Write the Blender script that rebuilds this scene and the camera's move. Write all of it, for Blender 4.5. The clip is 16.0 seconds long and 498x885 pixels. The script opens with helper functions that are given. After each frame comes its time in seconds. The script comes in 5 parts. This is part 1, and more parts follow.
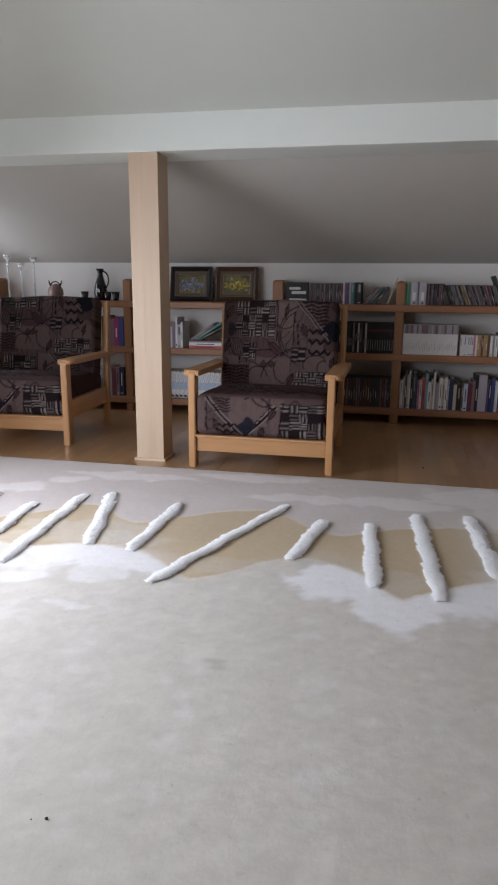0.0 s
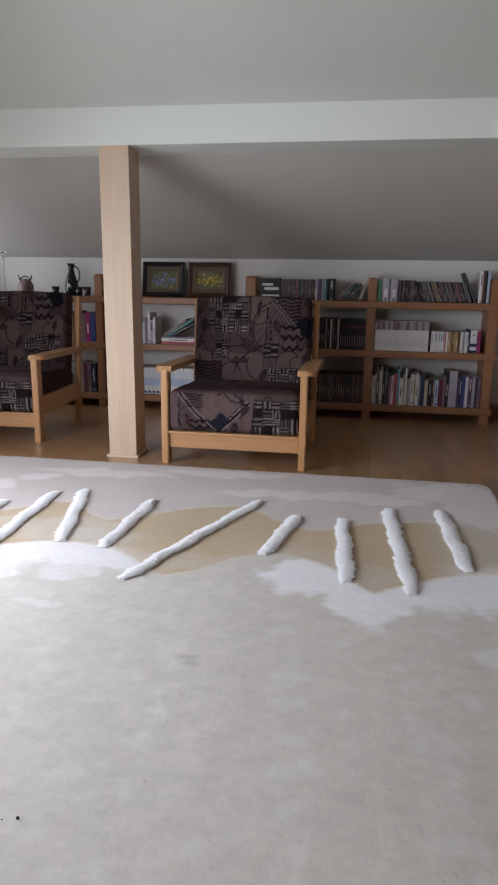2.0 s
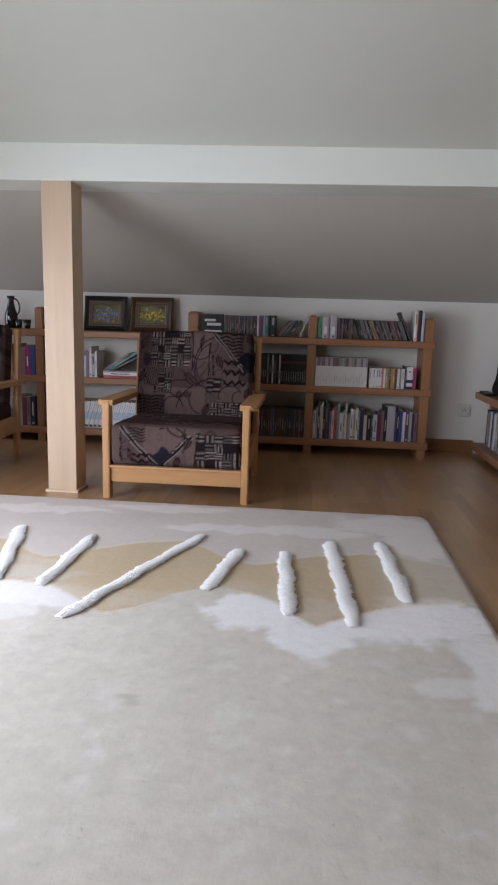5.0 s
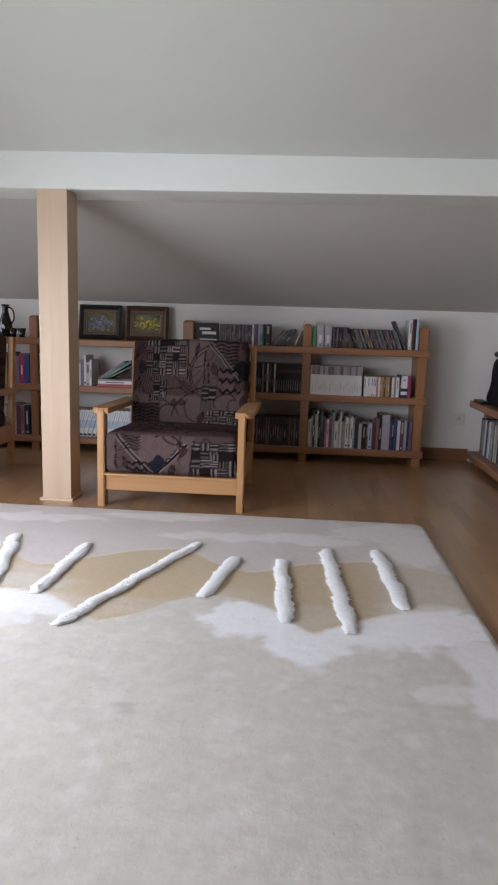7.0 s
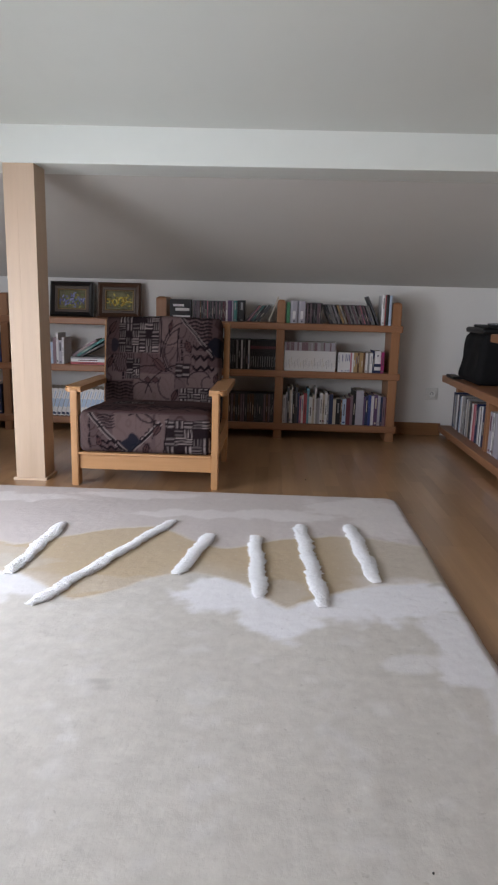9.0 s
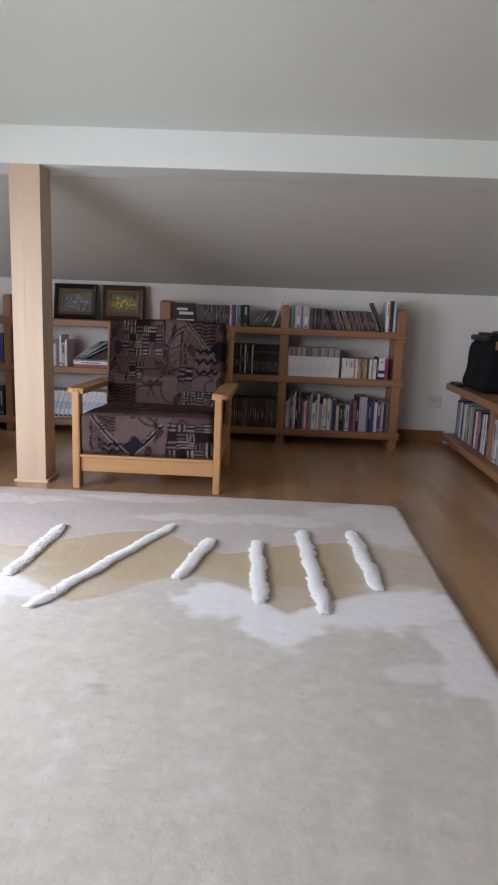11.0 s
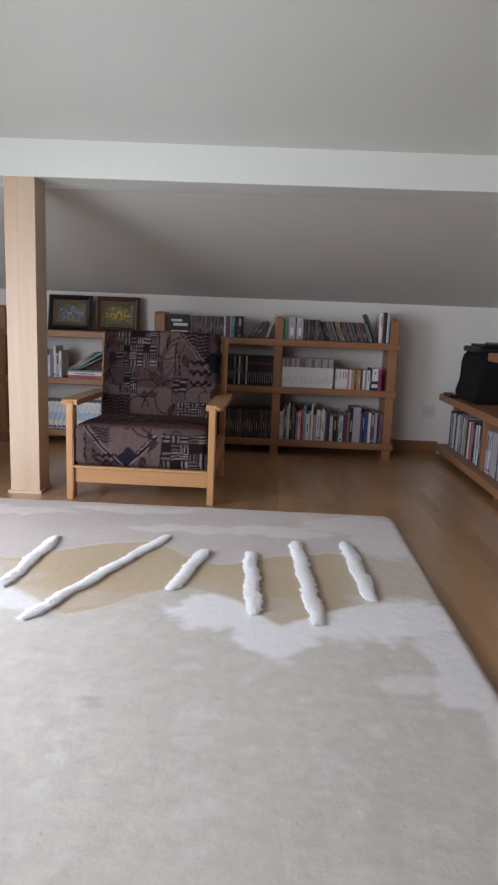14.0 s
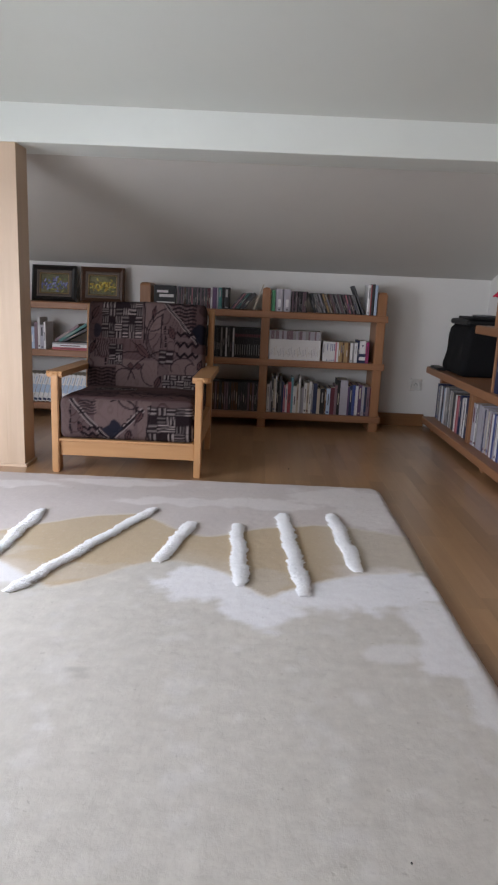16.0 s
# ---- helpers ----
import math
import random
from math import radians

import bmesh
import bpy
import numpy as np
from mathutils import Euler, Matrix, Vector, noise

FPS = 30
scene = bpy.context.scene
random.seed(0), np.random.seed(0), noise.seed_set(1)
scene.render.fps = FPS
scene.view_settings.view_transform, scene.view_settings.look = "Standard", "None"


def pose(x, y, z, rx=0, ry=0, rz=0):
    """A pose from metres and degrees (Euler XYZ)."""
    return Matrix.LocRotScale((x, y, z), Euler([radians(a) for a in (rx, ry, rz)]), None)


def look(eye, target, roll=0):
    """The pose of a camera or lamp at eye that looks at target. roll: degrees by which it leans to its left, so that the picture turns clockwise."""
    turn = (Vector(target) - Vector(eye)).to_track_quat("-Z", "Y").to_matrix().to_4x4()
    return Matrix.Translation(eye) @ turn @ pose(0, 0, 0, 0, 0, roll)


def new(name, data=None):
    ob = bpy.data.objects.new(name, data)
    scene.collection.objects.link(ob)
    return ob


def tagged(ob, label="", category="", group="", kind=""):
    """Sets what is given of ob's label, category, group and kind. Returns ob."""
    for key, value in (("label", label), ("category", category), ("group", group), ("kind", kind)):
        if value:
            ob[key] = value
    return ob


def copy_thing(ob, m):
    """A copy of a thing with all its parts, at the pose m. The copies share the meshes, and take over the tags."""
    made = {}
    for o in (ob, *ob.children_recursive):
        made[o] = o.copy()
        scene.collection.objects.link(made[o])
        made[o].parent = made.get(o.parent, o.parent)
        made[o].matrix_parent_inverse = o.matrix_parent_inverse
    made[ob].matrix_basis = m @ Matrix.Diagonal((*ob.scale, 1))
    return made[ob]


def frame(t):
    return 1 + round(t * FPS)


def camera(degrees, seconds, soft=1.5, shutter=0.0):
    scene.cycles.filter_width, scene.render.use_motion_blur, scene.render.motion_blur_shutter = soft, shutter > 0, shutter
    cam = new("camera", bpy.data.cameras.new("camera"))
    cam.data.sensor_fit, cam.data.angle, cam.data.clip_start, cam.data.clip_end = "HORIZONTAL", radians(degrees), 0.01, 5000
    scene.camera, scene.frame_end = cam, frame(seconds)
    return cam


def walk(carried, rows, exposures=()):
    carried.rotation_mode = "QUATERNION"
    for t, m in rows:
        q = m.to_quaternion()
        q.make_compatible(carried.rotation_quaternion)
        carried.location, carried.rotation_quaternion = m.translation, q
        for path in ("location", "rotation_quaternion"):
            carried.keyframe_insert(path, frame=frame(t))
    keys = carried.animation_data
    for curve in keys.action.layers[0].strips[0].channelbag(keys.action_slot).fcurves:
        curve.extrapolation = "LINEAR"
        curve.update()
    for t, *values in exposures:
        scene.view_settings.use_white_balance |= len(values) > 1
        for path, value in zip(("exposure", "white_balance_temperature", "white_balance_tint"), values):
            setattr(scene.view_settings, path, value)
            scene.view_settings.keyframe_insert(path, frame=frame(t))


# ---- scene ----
cam = camera(41.0, 16.0, 2.2)
EXPOSURES = ((0, -0.43), (2, -0.41), (3.5, -0.28), (6.8, -0.15), (16, -0.11))
PATH = [
    (0, (0.185, 0.155, 0.858), (-0.212, 2.059, 0.395), 0.5),
    (0.5, (0.188, 0.15, 0.866), (-0.229, 2.049, 0.399), -0.1),
    (1, (0.189, 0.154, 0.857), (-0.22, 2.054, 0.385), -0.3),
    (1.5, (0.188, 0.162, 0.851), (-0.19, 2.067, 0.375), -0.4),
    (2, (0.189, 0.155, 0.856), (-0.131, 2.072, 0.383), 0.8),
    (2.5, (0.188, 0.161, 0.854), (-0.098, 2.09, 0.406), 1.1),
    (3, (0.191, 0.148, 0.863), (-0.076, 2.082, 0.433), 1.4),
    (3.5, (0.191, 0.148, 0.858), (-0.056, 2.092, 0.458), 1.4),
    (4, (0.193, 0.137, 0.87), (-0.027, 2.088, 0.486), 1.7),
    (4.5, (0.193, 0.144, 0.864), (0.024, 2.101, 0.487), 1.8),
    (7, (0.184, 0.151, 0.843), (0.046, 2.117, 0.506), 1.8),
    (7.5, (0.185, 0.147, 0.847), (0.061, 2.111, 0.496), 2.1),
    (8, (0.188, 0.142, 0.847), (0.052, 2.107, 0.496), 1.7),
    (8.5, (0.188, 0.145, 0.848), (0.067, 2.11, 0.493), 2.0),
    (9, (0.2, 0.141, 0.852), (0.132, 2.098, 0.445), 1.5),
    (11.5, (0.194, 0.161, 0.84), (0.113, 2.124, 0.468), 2.7),
    (12, (0.193, 0.154, 0.848), (0.107, 2.12, 0.493), 3.1),
    (12.5, (0.199, 0.158, 0.843), (0.129, 2.122, 0.473), 2.1),
    (13, (0.2, 0.155, 0.846), (0.143, 2.12, 0.477), 2.3),
    (13.5, (0.195, 0.152, 0.847), (0.155, 2.116, 0.467), 2.9),
    (14, (0.199, 0.153, 0.847), (0.14, 2.119, 0.488), 2.3),
    (14.5, (0.197, 0.158, 0.841), (0.201, 2.114, 0.427), 2.6),
    (15, (0.195, 0.158, 0.841), (0.186, 2.115, 0.428), 2.8),
    (15.5, (0.197, 0.156, 0.842), (0.182, 2.116, 0.446), 2.7),
    (16, (0.202, 0.162, 0.84), (0.184, 2.114, 0.405), 2.5),
]
walk(cam, [(t, look(*p)) for t, *p in PATH], EXPOSURES)

# ---- world and light ----
world = bpy.data.worlds.new("sky")
scene.world = world
world.use_nodes = True
wn = world.node_tree.nodes
sky = wn.new("ShaderNodeTexSky")
sky.sky_type, sky.sun_disc = "NISHITA", False
sky.sun_elevation, sky.sun_rotation = radians(35), radians(200)
world.node_tree.links.new(sky.outputs[0], wn["Background"].inputs[0])
wn["Background"].inputs[1].default_value = 0.1


def area_lamp(name, m, width, height, watts, color):
    data = bpy.data.lights.new(name, "AREA")
    data.shape, data.size, data.size_y, data.energy, data.color = "RECTANGLE", width, height, watts, color
    ob = new(name, data)
    ob.matrix_world = m
    return ob


# low key lamp for the unseen daylight from the left, sloping down
area_lamp("daylight_low", look((-1.93, 1.45, 0.72), (-0.75, 1.50, -0.22)), 1.3, 0.95, 72, (0.85, 0.885, 1.0))
# two added fill lamps in unseen openings brighten ceiling, chairs and far corner
area_lamp("daylight_side", look((-1.93, -1.25, 1.20), (0.6, 2.6, 1.35)), 1.9, 1.5, 56, (0.87, 0.905, 1.0))
area_lamp("daylight_far", look((-2.78, 3.95, 0.80), (-1.0, 3.80, 0.60)), 0.65, 0.85, 10, (0.84, 0.885, 1.0))

# ---- materials ----
def material(name, rough=0.6, metal=0.0, spec=0.5):
    m = bpy.data.materials.new(name)
    m.use_nodes = True
    b = m.node_tree.nodes["Principled BSDF"]
    b.inputs["Roughness"].default_value = rough
    b.inputs["Metallic"].default_value = metal
    b.inputs["Specular IOR Level"].default_value = spec
    return m, m.node_tree.nodes, m.node_tree.links, b


def coords(n, l, scale=(1, 1, 1), turn=(0, 0, 0)):
    tc, mp = n.new("ShaderNodeTexCoord"), n.new("ShaderNodeMapping")
    mp.inputs["Scale"].default_value = scale
    mp.inputs["Rotation"].default_value = turn
    l.new(tc.outputs["Object"], mp.inputs[0])
    return mp.outputs[0]


def noise_tex(n, l, vec, scale, detail=4, rough=0.6):
    t = n.new("ShaderNodeTexNoise")
    t.inputs["Scale"].default_value, t.inputs["Detail"].default_value, t.inputs["Roughness"].default_value = scale, detail, rough
    if vec is not None:
        l.new(vec, t.inputs["Vector"])
    return t.outputs["Fac"]


def ramp(n, l, fac, stops):
    r = n.new("ShaderNodeValToRGB")
    e = r.color_ramp.elements
    while len(e) < len(stops):
        e.new(0.5)
    for el, (p, c) in zip(e, stops):
        el.position, el.color = p, (*c, 1)
    l.new(fac, r.inputs[0])
    return r.outputs[0]


def mix(n, l, a, b, fac, mode="MIX"):
    x = n.new("ShaderNodeMix")
    x.data_type, x.blend_type = "RGBA", mode
    for sock, v in ((x.inputs[0], fac), (x.inputs[6], a), (x.inputs[7], b)):
        if isinstance(v, (int, float)):
            sock.default_value = v
        elif isinstance(v, tuple):
            sock.default_value = (*v, 1)
        else:
            l.new(v, sock)
    return x.outputs[2]


def bump(n, l, b, height, strength, distance):
    k = n.new("ShaderNodeBump")
    k.inputs["Strength"].default_value, k.inputs["Distance"].default_value = strength, distance
    l.new(height, k.inputs["Height"])
    l.new(k.outputs[0], b.inputs["Normal"])


def random_per_object(n):
    return n.new("ShaderNodeObjectInfo").outputs["Random"]


def plaster(name, color, grain=420):
    m, n, l, b = material(name, 0.85, 0, 0.25)
    v = coords(n, l)
    c = mix(n, l, color, tuple(q * 0.93 for q in color), noise_tex(n, l, v, 1.3, 5))
    c = mix(n, l, c, tuple(q * 0.9 for q in color), ramp(n, l, noise_tex(n, l, v, 9, 6), [(0.55, (0, 0, 0)), (0.9, (0.5, 0.5, 0.5))]))
    l.new(c, b.inputs["Base Color"])
    bump(n, l, b, noise_tex(n, l, v, grain, 3), 0.12, 0.002)
    return m


def wood(name, light, dark, axis="X", rough=0.42, spread=0.25, fine=1.0, vein=0.45, relief=0.12):
    """Planed timber with the grain along one axis."""
    m, n, l, b = material(name, rough, 0, 0.4)
    sc = {"X": (1.2, 22, 22), "Y": (22, 1.2, 22), "Z": (22, 22, 1.2)}[axis]
    v = coords(n, l, tuple(q * fine for q in sc))
    wob = n.new("ShaderNodeVectorMath")
    wob.operation = "ADD"
    info = random_per_object(n)
    mul = n.new("ShaderNodeMath")
    mul.operation, mul.inputs[1].default_value = "MULTIPLY", 37.0
    l.new(info, mul.inputs[0])
    l.new(v, wob.inputs[0])
    l.new(mul.outputs[0], wob.inputs[1])
    g = noise_tex(n, l, wob.outputs[0], 1.6, 6, 0.65)
    c = ramp(n, l, g, [(0.3, dark), (0.52, tuple((p + q) / 2 for p, q in zip(light, dark))), (0.72, light)])
    streak = noise_tex(n, l, wob.outputs[0], 6.0, 3)
    c = mix(n, l, c, tuple(q * 0.62 for q in dark), ramp(n, l, streak, [(0.6, (0, 0, 0)), (0.85, (vein, vein, vein))]))
    hsv = n.new("ShaderNodeHueSaturation")
    mr = n.new("ShaderNodeMapRange")
    mr.inputs["To Min"].default_value, mr.inputs["To Max"].default_value = 1 - spread, 1 + spread
    l.new(info, mr.inputs[0])
    l.new(mr.outputs[0], hsv.inputs["Value"])
    l.new(c, hsv.inputs["Color"])
    l.new(hsv.outputs[0], b.inputs["Base Color"])
    if relief:
        bump(n, l, b, streak, relief, 0.001)
    rr = n.new("ShaderNodeMapRange")
    rr.inputs["To Min"].default_value, rr.inputs["To Max"].default_value = rough - 0.08, rough + 0.12
    l.new(g, rr.inputs[0])
    if relief:
        l.new(rr.outputs[0], b.inputs["Roughness"])
    return m


def plain(name, color, rough=0.5, metal=0.0, spec=0.5, vary=0.12, scale=30, depth=0.0006):
    m, n, l, b = material(name, rough, metal, spec)
    v = coords(n, l)
    f = noise_tex(n, l, v, scale, 5)
    l.new(mix(n, l, tuple(q * (1 - vary) for q in color), tuple(min(1, q * (1 + vary)) for q in color), f), b.inputs["Base Color"])
    bump(n, l, b, noise_tex(n, l, v, scale * 8, 3), 0.15, depth)
    return m


def dyed(name, attribute, rough, scale, strength, distance, sheen=0.0, fleck=0.15, spec=0.2):
    """Cloth or pile whose dye lies in a colour attribute, with woven relief."""
    m, n, l, b = material(name, rough, 0, spec)
    at = n.new("ShaderNodeAttribute")
    at.attribute_name = attribute
    v = coords(n, l)
    f = noise_tex(n, l, v, scale, 4, 0.7)
    k = n.new("ShaderNodeMapRange")
    k.inputs["To Min"].default_value, k.inputs["To Max"].default_value = 1 - fleck, 1 + fleck
    l.new(f, k.inputs[0])
    hsv = n.new("ShaderNodeHueSaturation")
    l.new(k.outputs[0], hsv.inputs["Value"])
    l.new(at.outputs["Color"], hsv.inputs["Color"])
    l.new(hsv.outputs[0], b.inputs["Base Color"])
    b.inputs["Sheen Weight"].default_value = sheen
    bump(n, l, b, noise_tex(n, l, v, scale * 1.7, 3, 0.7), strength, distance)
    return m


def pile(name, attribute):
    """Cut wool pile: dye from a colour attribute, tuft rows, trodden lumps and scattered dimples."""
    m, n, l, b = material(name, 0.95, 0, 0.15)
    at = n.new("ShaderNodeAttribute")
    at.attribute_name = attribute
    v = coords(n, l)
    rows = coords(n, l, (1, 0.35, 1))
    blotch = noise_tex(n, l, v, 26, 5, 0.65)
    grain = noise_tex(n, l, rows, 190, 3, 0.7)
    vo = n.new("ShaderNodeTexVoronoi")
    vo.inputs["Scale"].default_value, vo.inputs["Randomness"].default_value = 34, 1.0
    warp = n.new("ShaderNodeVectorMath")
    warp.operation = "ADD"
    wv = n.new("ShaderNodeTexNoise")
    wv.inputs["Scale"].default_value = 70
    sc = n.new("ShaderNodeVectorMath")
    sc.operation, sc.inputs[3].default_value = "SCALE", 0.03
    l.new(v, wv.inputs["Vector"])
    l.new(wv.outputs["Color"], sc.inputs[0])
    l.new(v, warp.inputs[0])
    l.new(sc.outputs[0], warp.inputs[1])
    l.new(warp.outputs[0], vo.inputs["Vector"])
    pit = ramp(n, l, vo.outputs["Distance"], [(0.07, (0, 0, 0)), (0.20, (1, 1, 1))])
    some = ramp(n, l, noise_tex(n, l, v, 11, 3), [(0.53, (1, 1, 1)), (0.61, (0, 0, 0))])
    pit = mix(n, l, pit, (1, 1, 1), some)
    fleck = ramp(n, l, noise_tex(n, l, v, 60, 2), [(0.62, (0, 0, 0)), (0.74, (1, 1, 1))])
    c = mix(n, l, at.outputs["Color"], (0.90, 0.89, 0.87), ramp(n, l, blotch, [(0.30, (0, 0, 0)), (0.75, (0.10, 0.10, 0.10))]), "MULTIPLY")
    c = mix(n, l, c, (0.72, 0.70, 0.69), ramp(n, l, fleck, [(0.0, (0, 0, 0)), (1.0, (0.16, 0.16, 0.16))]))
    c = mix(n, l, c, (0.86, 0.85, 0.84), ramp(n, l, grain, [(0.35, (0.25, 0.25, 0.25)), (0.65, (0, 0, 0))]), "MULTIPLY")
    # shade inside the dimples, multiplied into the wool colour
    c = mix(n, l, c, mix(n, l, (0.62, 0.60, 0.58), (1, 1, 1), pit), 0.40, "MULTIPLY")
    l.new(c, b.inputs["Base Color"])
    b.inputs["Sheen Weight"].default_value = 0.1
    hgt = mix(n, l, noise_tex(n, l, v, 62, 4, 0.7), grain, 0.3)
    hgt = mix(n, l, hgt, pit, 0.45, "MULTIPLY")
    bump(n, l, b, hgt, 0.20, 0.006)
    return m


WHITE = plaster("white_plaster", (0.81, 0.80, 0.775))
# ceiling and slope carry some of their shade as a darker plaster colour
CEIL = plaster("ceiling_plaster_shaded", (0.615, 0.645, 0.605))
SLOPE = plaster("slope_plaster_shaded", (0.605, 0.598, 0.562))
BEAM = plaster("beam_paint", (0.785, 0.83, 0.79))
POSTWOOD = wood("pale_larch", (0.62, 0.478, 0.350), (0.55, 0.415, 0.295), "Z", 0.45, 0.05, 0.7, 0.2)
SHELFWOOD = wood("oiled_pine", (0.35, 0.172, 0.088), (0.265, 0.122, 0.060), "X", 0.42, 0.08)
SHELFWOOD_Y = wood("oiled_pine_along", (0.35, 0.172, 0.088), (0.265, 0.122, 0.060), "Y", 0.42, 0.08)
UPRIGHTWOOD = wood("oiled_pine_upright", (0.365, 0.182, 0.090), (0.28, 0.132, 0.062), "Z", 0.42, 0.08)
CHAIRWOOD = wood("lacquered_beech", (0.56, 0.31, 0.145), (0.48, 0.255, 0.11), "X", 0.33, 0.04)
CHAIRWOOD_Y = wood("lacquered_beech_side", (0.56, 0.31, 0.145), (0.48, 0.255, 0.11), "Y", 0.33, 0.04)
CHAIRWOOD_Z = wood("lacquered_beech_leg", (0.56, 0.31, 0.145), (0.48, 0.255, 0.11), "Z", 0.33, 0.04)
PARQUET = wood("oak_parquet", (0.42, 0.255, 0.13), (0.345, 0.20, 0.10), "Y", 0.28, 0.12, 0.55, 0.10, 0.0)
gloss = PARQUET.node_tree.nodes["Principled BSDF"].inputs
gloss["Coat Weight"].default_value, gloss["Coat Roughness"].default_value = 0.6, 0.21
# brown wood for walls out of view, added to soak up bounced light
DARK_WALL = wood("unseen_dark_wall", (0.26, 0.14, 0.07), (0.18, 0.09, 0.045), "Z", 0.5, 0.05)
SKIRT = wood("oak_skirting", (0.32, 0.16, 0.07), (0.23, 0.11, 0.045), "X", 0.4, 0.05)
SUBFLOOR = plain("dark_joint", (0.05, 0.03, 0.018), 0.8)
FABRIC = dyed("tapestry_cloth", "dye", 0.9, 900, 0.25, 0.0015, 0.0, 0.25, 0.08)
PILE = pile("wool_pile", "dye")
SHAG = plain("shag_wool", (0.88, 0.88, 0.89), 0.95, 0, 0.2, 0.04, 60, 0.002)

# ---- building tools ----
def box(bm, x0, x1, y0, y1, z0, z1, bevel=0.0, seg=2, mat=0):
    old = set(bm.faces)
    vs = [bm.verts.new((x, y, z)) for x in (x0, x1) for y in (y0, y1) for z in (z0, z1)]
    for q in ((0, 1, 3, 2), (4, 6, 7, 5), (0, 4, 5, 1), (2, 3, 7, 6), (0, 2, 6, 4), (1, 5, 7, 3)):
        bm.faces.new([vs[i] for i in q])
    if bevel:
        es = list({e for v in vs for e in v.link_edges})
        bmesh.ops.bevel(bm, geom=es, offset=bevel, segments=seg, affect="EDGES", profile=0.5)
    if mat:
        for f in bm.faces:
            if f not in old:
                f.material_index = mat
    return bm


def boxed(*a, **k):
    return box(bmesh.new(), *a, **k)


def lathe(bm, profile, n=24, cx=0.0, cy=0.0, mat=0):
    """A turned body from (radius, height) pairs."""
    rings = [[bm.verts.new((cx + r * math.cos(2 * math.pi * i / n), cy + r * math.sin(2 * math.pi * i / n), z)) for i in range(n)] for r, z in profile]
    for a, b in zip(rings, rings[1:]):
        for i in range(n):
            f = bm.faces.new((a[i], a[(i + 1) % n], b[(i + 1) % n], b[i]))
            f.smooth, f.material_index = True, mat
    for ring, flip in ((rings[0], True), (rings[-1], False)):
        f = bm.faces.new(ring[::-1] if flip else ring)
        f.material_index = mat
    return bm


def tube(bm, points, r, n=10, mat=0):
    """A round bar along points."""
    rings = []
    for i, p in enumerate(points):
        d = (Vector(points[min(i + 1, len(points) - 1)]) - Vector(points[max(i - 1, 0)])).normalized()
        a = d.orthogonal().normalized()
        b = d.cross(a)
        rr = r[i] if isinstance(r, (list, tuple)) else r
        rings.append([bm.verts.new(Vector(p) + rr * (math.cos(2 * math.pi * k / n) * a + math.sin(2 * math.pi * k / n) * b)) for k in range(n)])
    for a, b in zip(rings, rings[1:]):
        s = min(range(n), key=lambda k: (a[0].co - b[k].co).length)
        for k in range(n):
            f = bm.faces.new((a[k], a[(k + 1) % n], b[(k + 1 + s) % n], b[(k + s) % n]))
            f.smooth, f.material_index = True, mat
    bm.faces.new(rings[0][::-1])
    bm.faces.new(rings[-1])
    return bm


def mesh_of(name, bm, *mats):
    bmesh.ops.recalc_face_normals(bm, faces=bm.faces)
    me = bpy.data.meshes.new(name)
    bm.to_mesh(me)
    bm.free()
    for m in mats:
        me.materials.append(m)
    return me


def part(name, bm, mat, parent=None, label=""):
    mats = mat if isinstance(mat, (list, tuple)) else (mat,)
    ob = new(name, mesh_of(name, bm, *mats))
    if parent:
        ob.parent = parent
    return tagged(ob, label)


def thing(name, label, category, group="", at=(0, 0, 0), turn=0.0):
    ob = new(name)
    ob.empty_display_size = 0.1
    ob.matrix_world = pose(*at, 0, 0, turn)
    return tagged(ob, label, category, group)


def structure(name, bm, mat, label):
    return tagged(part(name, bm, mat), label, "building", "", "structure")


def prism(bm, outline, y0, y1, mat=0):
    """An outline in x and z drawn out along y."""
    a = [bm.verts.new((x, y0, z)) for x, z in outline]
    b = [bm.verts.new((x, y1, z)) for x, z in outline]
    k = len(outline)
    bm.faces.new(a).material_index = mat
    bm.faces.new(b[::-1]).material_index = mat
    for i in range(k):
        bm.faces.new((a[i], b[i], b[(i + 1) % k], a[(i + 1) % k])).material_index = mat
    return bm


